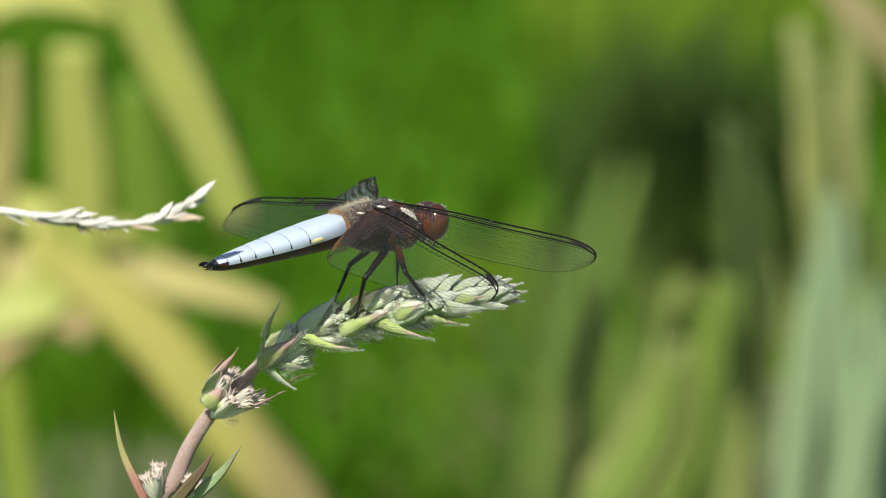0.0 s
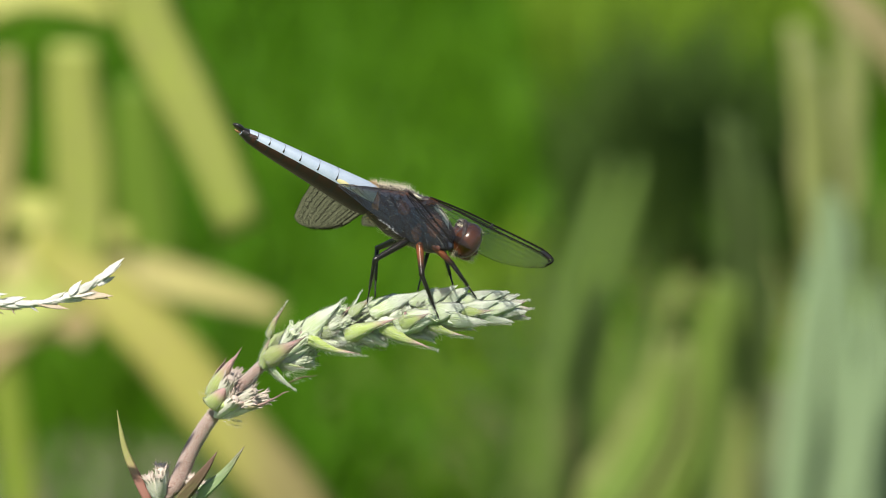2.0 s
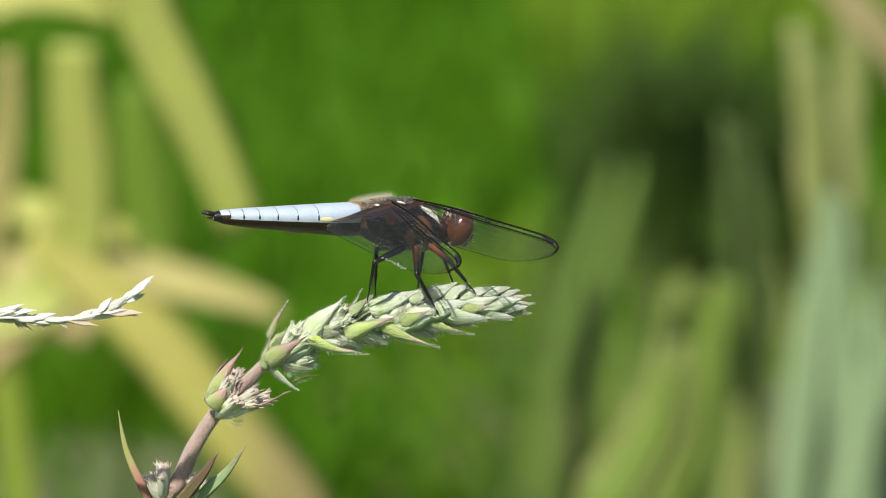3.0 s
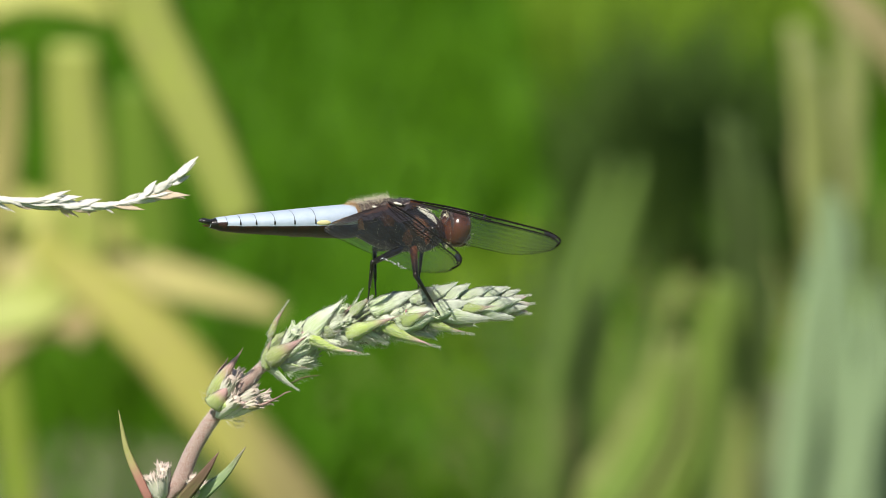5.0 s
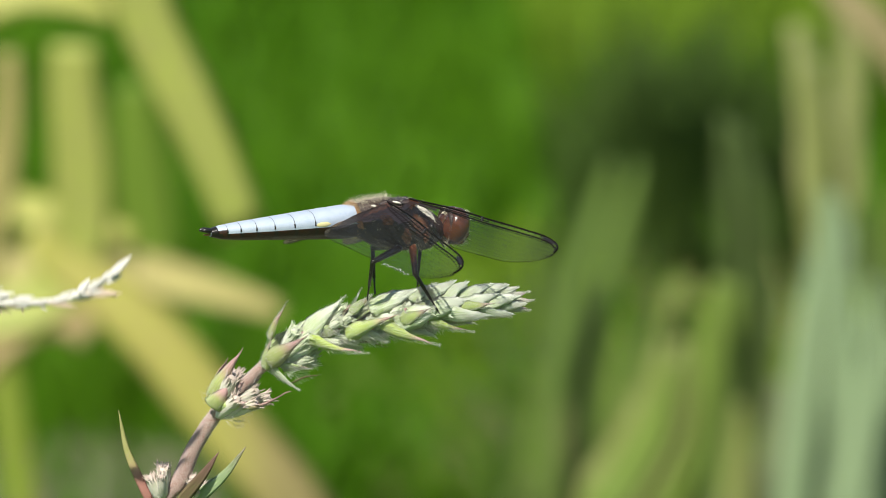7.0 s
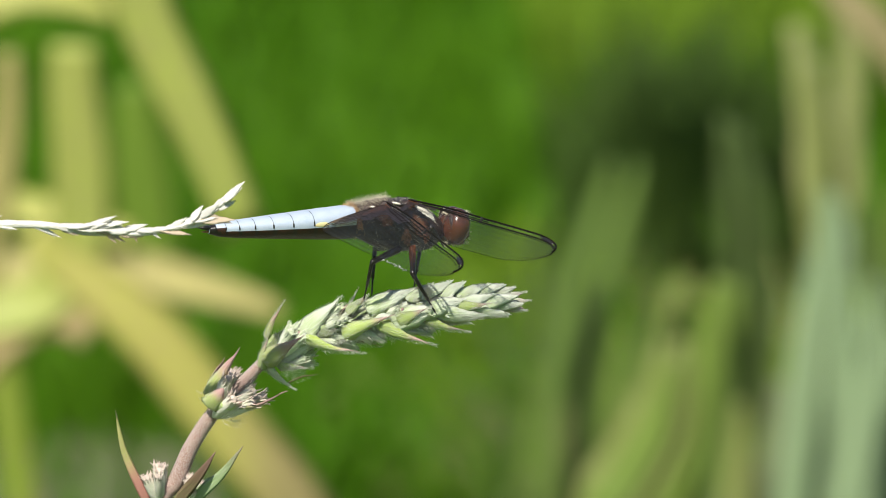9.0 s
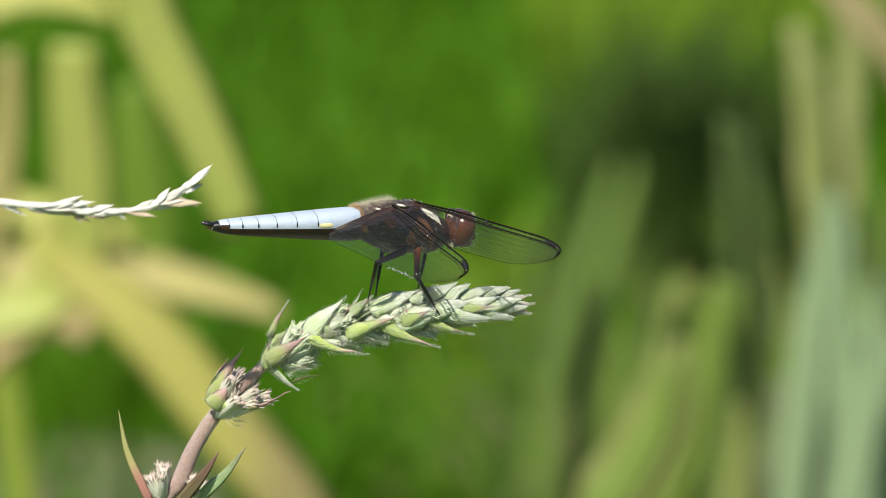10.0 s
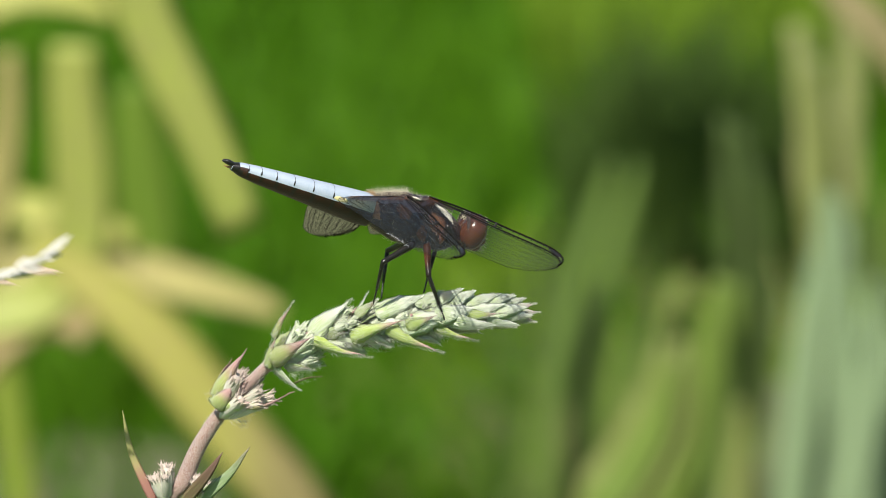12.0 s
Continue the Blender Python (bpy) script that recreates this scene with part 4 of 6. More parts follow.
def build_abdomen(fly):
    total, start = sum(SEGMENTS), 0.0
    segments = []
    for i, length in enumerate(SEGMENTS):
        bm = bmesh.new()
        rings, n, sides = [], 7, 26
        tail = i == 9
        for k in range(n):
            s = k / (n - 1)
            x = -length * (s * 1.04 - 0.02)
            w, h = tail_size((start + length * s) / total)
            bulge = 1.0 + 0.002 * math.sin(math.pi * s)
            ring = []
            for j in range(sides):
                a = 2 * math.pi * j / sides
                ca, sa = math.cos(a), math.sin(a)
                y = w * bulge * math.copysign(abs(ca) ** 0.8, ca)
                z = h * bulge * (0.90 * sa ** 0.85 if sa > 0 else -1.35 * abs(sa))
                if sa > 0:
                    z += 0.14 * max(0, 1 - abs(y) / 0.7)
                ring.append(Vector((x, y, z)) * MM)
            rings.append(ring)

        def face_kind(k, j, i=i, sides=sides, n=n):
            a = 2 * math.pi * (j + 0.5) / sides
            up = math.sin(a)
            if i == 9:
                return 3
            if up < -0.2:
                return 3 if i == 8 and k > 2 or k == n - 2 and up > -0.75 else 1
            if i == 8 and up < 0.3:
                return 1
            return 0
        loft(bm, rings, tail, face_kind)
        p = TAIL_HINGE + Vector((-start, 0, 0)) * MM
        seg = part("abdomen_segment", bm, [M_BLUE, M_BELLY, M_SPOT, M_BLACK], fly, "powder-blue abdomen segment with dark underside" if i < 9 else "black tail tip", pose(*p))
        if 2 <= i <= 8:
            # dark suture at the segment's hind edge
            w, h = tail_size((start + length) / total)
            bm = bmesh.new()
            pts = []
            for j in range(17):
                a = math.pi * (-0.04 + 1.08 * j / 16)
                ca, sa = math.cos(a), math.sin(a)
                y = w * 0.985 * math.copysign(abs(ca) ** 0.8, ca)
                z = h * 0.985 * 0.90 * math.copysign(abs(sa) ** 0.85, sa) + 0.14 * max(0, 1 - abs(y) / 0.7)
                pts.append(Vector((-length * 1.01, y, z)) * MM)
            for arc in (pts[:6], pts[:-7:-1]):
                tube(bm, arc, [0.15 * MM, 0.13 * MM, 0.07 * MM, 0.03 * MM, 0.02 * MM, 0.012 * MM], 5)
            tube(bm, [Vector((p.x, p.y * 1.015, p.z * 1.015)) for p in pts], 0.04 * MM, 4)
            part("suture", bm, M_BLACK, seg, "thin dark seam between two segments")
        if i in (1, 2):
            w, h = tail_size((start + 0.3 * length) / total)
            for side in (-1, 1):
                bm = bmesh.new()
                ellipsoid(bm, Vector((-0.62 * length if i == 2 else -0.5 * length, side * w * (0.97 if i == 2 else 0.93), -0.08 * h)) * MM, Vector((1.25, 0.2, 0.42) if i == 2 else (0.7, 0.2, 0.45)) * MM, 14, 10)
                part("side_spot", bm, M_SPOT, seg, "cream spot")
        if tail:
            for side in (-1, 1):
                bm = bmesh.new()
                tube(bm, [Vector((-0.6, side * 0.35, 0.15)) * MM, Vector((-1.2, side * 0.55, 0.3)) * MM, Vector((-1.8, side * 0.7, 0.42)) * MM, Vector((-2.2, side * 0.65, 0.4)) * MM, Vector((-2.45, side * 0.55, 0.3)) * MM], [0.34 * MM, 0.38 * MM, 0.36 * MM, 0.24 * MM, 0.06 * MM], 8)
                part("tail_clasper", bm, M_BLACK, seg)
            bm = bmesh.new()
            tube(bm, [Vector((-0.6, 0, -0.25)) * MM, Vector((-1.4, 0, -0.35)) * MM, Vector((-2.0, 0, -0.3)) * MM], [0.36 * MM, 0.30 * MM, 0.10 * MM], 8, 0.6)
            part("tail_plate", bm, M_TAWNY, seg)
        segments.append(seg)
        start += length
    return segments


def wing_edges(kind, u):
    """Front and rear edge of a wing at u from 0 (root) to 1 (tip), millimetres."""
    if kind == "fore":
        chord = float(np.interp(u, [0, 0.02, 0.06, 0.15, 0.3, 0.6, 0.85, 1], [1.2, 2.8, 4.6, 6.6, 7.9, 8.5, 8.2, 7.6]))
    else:
        chord = float(np.interp(u, [0, 0.01, 0.025, 0.045, 0.07, 0.10, 0.15, 0.25, 0.5, 0.8, 1], [1.5, 4.6, 7.4, 9.5, 10.9, 11.8, 12.4, 12.2, 10.6, 8.7, 7.6]))
    tip = max(0.0, (u - 0.80) / 0.20)
    c = chord * math.sqrt(max(0.0, 1 - tip ** 2.2))
    front = 0.5 * math.sin(math.pi * min(u / 0.5, 1)) * 0.6 + 0.6 * u - 0.42 * (chord - c)
    return front, front - c


def build_wing(fly, kind, side):
    span = 36.5 if kind == "fore" else 34.5
    cols = 236
    us = [1 - (1 - i / cols) ** 1.12 for i in range(cols + 1)]
    rows = [0, 0.05, 0.10, 0.175, 0.25, 0.325, 0.40, 0.475, 0.55, 0.625, 0.70, 0.775, 0.85, 0.925, 1.0]

    def at(u, v):
        f, r = wing_edges(kind, u)
        squeeze = 0.30 + 0.70 * min(1, u / 0.4)
        vv = v if v in (0, 1.0) else (v * squeeze + (1 - squeeze) * v ** 2 * 0.9 if v < 0.7 else v)
        if 0.15 < v < 0.99:
            vv += (0.011 * math.sin(2 * math.pi * u * span / 0.64 + math.pi * rows.index(v)) + 0.012 * noise.noise((u * span * 0.8, v * 9, side))) * min(1, u / 0.15)
        pleat = 0.16 * math.cos(v * 40) * (1 - 0.7 * v) * (1 - 0.6 * u)
        return Vector((f + (r - f) * vv, side * span * u, pleat - 0.4 * u * u + 0.2 * math.sin(math.pi * u) - 0.3 * v * v)) * MM

    bm = bmesh.new()
    grid = [[bm.verts.new(at(u, v)) for v in rows] for u in us]
    for i in range(cols):
        for j in range(len(rows) - 1):
            f = bm.faces.new((grid[i][j], grid[i + 1][j], grid[i + 1][j + 1], grid[i][j + 1]))
            u, v = us[i], rows[j]
            if kind == "hind":
                dark = 0.02 < v and u < 0.17 - 0.12 * max(0, v - 0.25) + 0.10 * noise.noise((u * 120, v * 30, 2)) or (u < 0.30 and 0.03 < v < 0.18)
            else:
                dark = (u < 0.20 and 0.04 < v < 0.24) or u < 0.05
            f.material_index = 2 if kind == "hind" and math.hypot((u - 0.045) / 0.03, (v - 0.80) / 0.10) < 1 else 1 if dark else 0
    wing = part(kind + "wing", bm, [M_FILM, M_AMBER, M_HONEY], fly, "clear wing with dark netted veins and brown base")
    # the veins
    bm = bmesh.new()

    def rod(a, b, r, root):
        d = (b - a).normalized()
        s = d.orthogonal().normalized()
        t = d.cross(s)
        ra = [bm.verts.new(a + r * (math.cos(q) * s + math.sin(q) * t)) for q in (0, 2.09, 4.19)]
        rb = [bm.verts.new(b + r * (math.cos(q) * s + math.sin(q) * t)) for q in (0, 2.09, 4.19)]
        for k in range(3):
            bm.faces.new((ra[k], ra[(k + 1) % 3], rb[(k + 1) % 3], rb[k])).material_index = 1 if root else 0

    thick = {0: 0.17, 1: 0.08, 2: 0.14, 3: 0.05, len(rows) - 1: 0.045}
    for j, v in enumerate(rows):
        for i in range(cols):
            if j == 1 and us[i] > 0.52:
                continue
            rod(at(us[i], v), at(us[i + 1], v), thick.get(j, 0.024) * MM, us[i] < 0.07 and 1 < j < 9)
    for j in range(len(rows) - 1):
        # cross veins stand where two neighbouring zigzag veins come closest
        step = 0.64 / span
        if j < 3:
            u = 0.06
            while u < 0.975:
                if not (j == 1 and u > 0.52):
                    rod(at(u, rows[j]), at(u, rows[j + 1]), 0.046 * MM, False)
                u += (1.5 if j < 2 else 1.1) / span
        else:
            u = (0.25 + (0.5 if j % 2 else 0.0)) * step
            while u < 0.985:
                if u > 0.05:
                    rod(at(u, rows[j]), at(u, rows[j + 1]), (0.018 if u > 0.10 else 0.032) * MM, u < 0.08 and j < 9)
                u += step
    tagged(part("venation", bm, [M_VEIN, M_ROOT_VEIN], wing, "dark netted veins"), kind="stuff")
    # the dark cell near the tip
    bm = bmesh.new()
    tube(bm, [at(u, 0.045) for u in (0.845, 0.87, 0.90, 0.93, 0.945)], [0.12 * MM, 0.30 * MM, 0.32 * MM, 0.28 * MM, 0.1 * MM], 6, 0.5)
    part("wing_spot", bm, M_BLACK, wing, "dark cell near the wing tip")
    # the stout cross vein half way along the front edge
    bm = bmesh.new()
    tube(bm, [at(0.47, 0), at(0.478, 0.05), at(0.484, 0.10)], [0.24 * MM, 0.20 * MM, 0.12 * MM], 6)
    part("nodus", bm, M_BLACK, wing)
    if kind == "hind" and side < 0:
        rng = random.Random(3)
        bm = bmesh.new()
        for k in range(16):
            p = at(0.66 + 0.012 * k + 0.01 * rng.random(), 1.0)
            d = Vector((rng.uniform(-.7, .3), rng.uniform(-1, 1), rng.uniform(-.2, .2))) * rng.uniform(0.5, 1.2)
            tube(bm, bezier([p, p + 0.5 * d * MM + Vector((0.15, 0, 0)) * MM, p + d * MM], 6), [0.06 * MM, 0.05 * MM, 0.04 * MM, 0.03 * MM, 0.02 * MM, 0.01 * MM], 4)
        part("torn_edge", bm, M_FRAY, wing, "frayed whitish tear in the wing's edge")
    return wing


def build_leg(fly, kind):
    femur_len, shin_len = LEG[kind]
    bm = bmesh.new()
    tube(bm, [Vector((x * femur_len, 0, 0)) * MM for x in (-0.06, 0.05, 0.3, 0.6, 0.9, 1.0, 1.04)], [r * MM for r in (0.44, 0.60, 0.56, 0.48, 0.42, 0.44, 0.26)], 9)
    rng = random.Random(6)
    for k in range(9):
        x = femur_len * (0.2 + 0.08 * k)
        tube(bm, [Vector((x, 0.1, -0.3)) * MM, Vector((x + 0.35, 0.25 * rng.uniform(-1, 1), -0.75)) * MM], [0.05 * MM, 0.012 * MM], 4)
    femur = part("femur", bm, M_BLACK if kind == "hind" else M_FEMUR, fly, "black upper leg" if kind == "hind" else "reddish-brown upper leg turning black")
    bm = bmesh.new()
    tibia = 0.66 * shin_len
    tube(bm, [Vector((x, 0, 0)) * MM for x in (-0.1, 0.1, tibia * 0.5, tibia)], [r * MM for r in (0.28, 0.36, 0.29, 0.22)], 8)
    for k in range(10):
        x = tibia * (0.12 + 0.085 * k)
        for q in (-1, 1):
            tube(bm, [Vector((x, 0.1 * q, -0.12)) * MM, Vector((x + 0.5, 0.42 * q, -0.55)) * MM], [0.045 * MM, 0.01 * MM], 4)
    shin = part("tibia", bm, M_BLACK, fly, "black spined lower leg")
    bm = bmesh.new()
    tube(bm, [Vector((x, 0, z)) * MM for x, z in ((tibia - 0.1, 0), (tibia + 0.6, -0.05), (tibia + 1.5, 0.0), (shin_len - 0.1, 0.08), (shin_len + 0.3, -0.15))],
         [r * MM for r in (0.17, 0.14, 0.13, 0.13, 0.03)], 7)
    part("tarsus", bm, M_BLACK, shin)
    return femur, shin


def build_dragonfly():
    fly = tagged(new("dragonfly"), "brown dragonfly with powder-blue abdomen, perched on a flower spike", "dragonfly")
    build_thorax(fly)
    build_head(fly)
    tail = build_abdomen(fly)
    wings = {(kind, side): build_wing(fly, kind, side) for kind in ("fore", "hind") for side in (-1, 1)}
    legs = {(kind, side): build_leg(fly, kind) for kind in ("fore", "mid", "hind") for side in (-1, 1)}
    return fly, tail, wings, legs


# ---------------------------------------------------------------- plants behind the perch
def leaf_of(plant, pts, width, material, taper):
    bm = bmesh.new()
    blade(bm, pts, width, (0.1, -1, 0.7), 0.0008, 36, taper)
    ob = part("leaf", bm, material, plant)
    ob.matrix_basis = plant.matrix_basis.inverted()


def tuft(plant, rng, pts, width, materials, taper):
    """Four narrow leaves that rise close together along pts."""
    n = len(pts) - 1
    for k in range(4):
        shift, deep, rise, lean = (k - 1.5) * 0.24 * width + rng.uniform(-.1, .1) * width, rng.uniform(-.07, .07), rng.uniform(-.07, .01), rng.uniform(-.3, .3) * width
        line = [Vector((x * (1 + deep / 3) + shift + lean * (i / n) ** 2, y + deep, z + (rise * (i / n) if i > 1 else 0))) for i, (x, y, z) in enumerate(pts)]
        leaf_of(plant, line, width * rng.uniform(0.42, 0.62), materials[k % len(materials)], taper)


def build_backdrop_plants():
    iris = tagged(new("iris_clump"), "yellowing sword-leaved waterside iris clump with bent leaves", "plant")
    iris.location = (-0.15, 1.5, 0)
    reed = tagged(new("reed_clump"), "upright green and bleached reed leaves at the water's edge", "reeds")
    reed.location = (0.2, 2.5, 0)
    rng = random.Random(4)
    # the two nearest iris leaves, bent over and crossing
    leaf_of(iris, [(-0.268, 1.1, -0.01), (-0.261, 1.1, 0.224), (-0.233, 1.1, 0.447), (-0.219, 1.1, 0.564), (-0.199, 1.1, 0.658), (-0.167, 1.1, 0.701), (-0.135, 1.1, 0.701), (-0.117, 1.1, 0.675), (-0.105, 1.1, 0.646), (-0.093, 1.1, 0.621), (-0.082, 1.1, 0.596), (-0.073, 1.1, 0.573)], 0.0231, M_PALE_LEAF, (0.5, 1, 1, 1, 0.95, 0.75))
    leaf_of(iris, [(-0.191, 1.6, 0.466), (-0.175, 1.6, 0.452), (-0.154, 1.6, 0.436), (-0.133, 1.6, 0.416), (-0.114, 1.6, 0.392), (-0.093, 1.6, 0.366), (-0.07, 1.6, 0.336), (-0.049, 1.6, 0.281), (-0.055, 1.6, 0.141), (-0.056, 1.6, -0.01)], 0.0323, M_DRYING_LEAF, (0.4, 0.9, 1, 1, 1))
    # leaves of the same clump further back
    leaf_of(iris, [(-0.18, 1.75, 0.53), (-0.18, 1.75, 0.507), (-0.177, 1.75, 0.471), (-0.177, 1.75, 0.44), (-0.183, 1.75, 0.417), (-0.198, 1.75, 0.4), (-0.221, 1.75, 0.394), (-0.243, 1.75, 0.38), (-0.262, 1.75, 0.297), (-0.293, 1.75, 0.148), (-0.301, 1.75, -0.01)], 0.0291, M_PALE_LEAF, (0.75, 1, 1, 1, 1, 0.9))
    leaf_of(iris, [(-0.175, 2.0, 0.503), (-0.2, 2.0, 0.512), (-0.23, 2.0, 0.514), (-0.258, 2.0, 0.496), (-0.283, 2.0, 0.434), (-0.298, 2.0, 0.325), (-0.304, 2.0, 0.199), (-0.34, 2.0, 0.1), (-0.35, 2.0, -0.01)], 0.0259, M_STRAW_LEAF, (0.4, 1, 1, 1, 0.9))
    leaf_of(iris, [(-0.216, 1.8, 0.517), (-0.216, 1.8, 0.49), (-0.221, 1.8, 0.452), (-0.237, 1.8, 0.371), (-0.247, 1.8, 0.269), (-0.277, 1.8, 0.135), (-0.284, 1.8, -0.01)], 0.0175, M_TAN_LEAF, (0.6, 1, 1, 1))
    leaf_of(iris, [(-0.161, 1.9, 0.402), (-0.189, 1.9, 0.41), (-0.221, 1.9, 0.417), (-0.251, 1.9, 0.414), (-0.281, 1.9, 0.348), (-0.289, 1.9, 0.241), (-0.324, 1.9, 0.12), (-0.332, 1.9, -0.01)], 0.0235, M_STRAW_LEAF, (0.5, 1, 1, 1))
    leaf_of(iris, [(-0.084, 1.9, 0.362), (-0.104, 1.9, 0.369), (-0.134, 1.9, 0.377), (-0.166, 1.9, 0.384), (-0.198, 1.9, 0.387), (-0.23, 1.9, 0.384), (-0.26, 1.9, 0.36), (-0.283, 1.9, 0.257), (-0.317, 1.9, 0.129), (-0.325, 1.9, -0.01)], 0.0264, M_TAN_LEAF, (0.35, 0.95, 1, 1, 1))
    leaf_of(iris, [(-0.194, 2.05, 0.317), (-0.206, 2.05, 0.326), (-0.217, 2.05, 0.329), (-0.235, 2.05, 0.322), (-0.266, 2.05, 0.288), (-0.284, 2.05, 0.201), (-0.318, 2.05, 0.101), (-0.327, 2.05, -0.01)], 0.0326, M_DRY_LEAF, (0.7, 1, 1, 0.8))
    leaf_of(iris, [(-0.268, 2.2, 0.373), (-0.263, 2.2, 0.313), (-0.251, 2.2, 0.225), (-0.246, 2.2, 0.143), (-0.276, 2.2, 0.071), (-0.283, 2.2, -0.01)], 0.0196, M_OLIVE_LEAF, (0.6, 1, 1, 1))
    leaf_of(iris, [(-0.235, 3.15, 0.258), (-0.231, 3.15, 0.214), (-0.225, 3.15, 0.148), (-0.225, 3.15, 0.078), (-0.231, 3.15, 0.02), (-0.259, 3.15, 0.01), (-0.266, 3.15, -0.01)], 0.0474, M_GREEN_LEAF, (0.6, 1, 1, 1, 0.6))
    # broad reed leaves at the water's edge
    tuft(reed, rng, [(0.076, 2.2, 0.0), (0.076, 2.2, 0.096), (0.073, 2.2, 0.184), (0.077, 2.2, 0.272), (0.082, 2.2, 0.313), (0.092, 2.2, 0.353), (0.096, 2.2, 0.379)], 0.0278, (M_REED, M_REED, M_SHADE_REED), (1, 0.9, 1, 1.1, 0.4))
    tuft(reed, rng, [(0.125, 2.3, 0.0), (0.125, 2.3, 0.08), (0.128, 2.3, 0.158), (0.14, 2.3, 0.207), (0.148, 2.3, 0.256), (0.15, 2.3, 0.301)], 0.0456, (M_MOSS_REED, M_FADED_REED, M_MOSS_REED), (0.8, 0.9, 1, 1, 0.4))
    # all leaves in the darkened green, as if in shade
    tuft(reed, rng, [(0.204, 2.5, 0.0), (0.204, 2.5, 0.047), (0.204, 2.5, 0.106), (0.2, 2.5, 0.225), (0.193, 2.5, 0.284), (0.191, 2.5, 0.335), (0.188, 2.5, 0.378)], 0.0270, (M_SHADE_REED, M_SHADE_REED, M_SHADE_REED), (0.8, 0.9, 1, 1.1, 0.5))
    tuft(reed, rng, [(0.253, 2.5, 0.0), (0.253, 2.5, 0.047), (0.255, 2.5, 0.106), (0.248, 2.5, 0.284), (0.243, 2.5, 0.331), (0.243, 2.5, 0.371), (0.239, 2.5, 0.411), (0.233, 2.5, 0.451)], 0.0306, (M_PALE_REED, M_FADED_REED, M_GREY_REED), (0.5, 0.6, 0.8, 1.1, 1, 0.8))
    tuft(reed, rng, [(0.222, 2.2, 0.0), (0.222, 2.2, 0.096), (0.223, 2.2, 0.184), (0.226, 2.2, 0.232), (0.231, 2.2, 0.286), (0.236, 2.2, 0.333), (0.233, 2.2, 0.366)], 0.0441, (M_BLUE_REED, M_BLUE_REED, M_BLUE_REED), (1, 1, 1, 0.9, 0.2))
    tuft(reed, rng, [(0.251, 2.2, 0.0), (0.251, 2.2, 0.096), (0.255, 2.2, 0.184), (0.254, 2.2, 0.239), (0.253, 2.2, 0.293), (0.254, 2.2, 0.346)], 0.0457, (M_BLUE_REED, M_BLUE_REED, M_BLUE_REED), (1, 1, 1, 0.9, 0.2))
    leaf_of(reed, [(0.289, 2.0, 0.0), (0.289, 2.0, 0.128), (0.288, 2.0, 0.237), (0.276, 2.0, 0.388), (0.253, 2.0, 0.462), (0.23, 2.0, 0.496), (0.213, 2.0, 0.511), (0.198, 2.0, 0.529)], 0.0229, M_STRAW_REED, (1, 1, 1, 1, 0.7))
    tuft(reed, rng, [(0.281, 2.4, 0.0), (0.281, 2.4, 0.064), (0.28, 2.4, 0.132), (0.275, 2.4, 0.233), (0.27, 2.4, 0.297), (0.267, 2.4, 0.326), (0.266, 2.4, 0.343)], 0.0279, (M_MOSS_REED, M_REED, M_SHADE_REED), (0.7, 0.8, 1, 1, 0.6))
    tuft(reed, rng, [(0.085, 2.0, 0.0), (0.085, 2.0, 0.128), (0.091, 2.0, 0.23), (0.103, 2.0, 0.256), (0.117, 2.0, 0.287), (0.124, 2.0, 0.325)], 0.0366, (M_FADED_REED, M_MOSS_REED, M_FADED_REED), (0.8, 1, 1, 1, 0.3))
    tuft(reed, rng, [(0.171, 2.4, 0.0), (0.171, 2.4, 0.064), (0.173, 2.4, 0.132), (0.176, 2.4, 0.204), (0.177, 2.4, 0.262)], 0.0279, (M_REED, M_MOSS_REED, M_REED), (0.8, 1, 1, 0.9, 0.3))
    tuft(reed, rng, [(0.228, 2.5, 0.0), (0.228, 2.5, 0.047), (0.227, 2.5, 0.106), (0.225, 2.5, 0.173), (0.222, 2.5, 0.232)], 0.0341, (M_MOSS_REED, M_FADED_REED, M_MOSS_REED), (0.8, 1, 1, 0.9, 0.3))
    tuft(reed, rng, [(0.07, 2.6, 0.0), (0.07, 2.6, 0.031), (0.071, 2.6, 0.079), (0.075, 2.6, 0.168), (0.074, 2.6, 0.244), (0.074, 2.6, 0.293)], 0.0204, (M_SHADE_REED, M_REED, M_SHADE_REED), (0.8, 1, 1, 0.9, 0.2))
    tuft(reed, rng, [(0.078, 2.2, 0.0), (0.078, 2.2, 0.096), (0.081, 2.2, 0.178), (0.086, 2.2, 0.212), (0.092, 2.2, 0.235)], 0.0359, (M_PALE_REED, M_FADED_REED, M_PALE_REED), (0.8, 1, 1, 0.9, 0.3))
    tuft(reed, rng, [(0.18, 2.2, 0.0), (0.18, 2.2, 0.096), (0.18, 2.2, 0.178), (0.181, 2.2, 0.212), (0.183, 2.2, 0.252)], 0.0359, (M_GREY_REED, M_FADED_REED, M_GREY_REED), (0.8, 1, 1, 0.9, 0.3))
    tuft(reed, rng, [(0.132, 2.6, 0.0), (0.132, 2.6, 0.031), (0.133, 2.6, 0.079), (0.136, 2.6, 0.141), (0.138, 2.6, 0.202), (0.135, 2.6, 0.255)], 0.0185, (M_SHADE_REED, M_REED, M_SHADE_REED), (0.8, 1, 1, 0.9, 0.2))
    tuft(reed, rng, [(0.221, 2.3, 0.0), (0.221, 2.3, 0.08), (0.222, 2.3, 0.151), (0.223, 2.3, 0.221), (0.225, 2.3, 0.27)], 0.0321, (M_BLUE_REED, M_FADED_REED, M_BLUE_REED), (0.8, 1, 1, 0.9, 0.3))
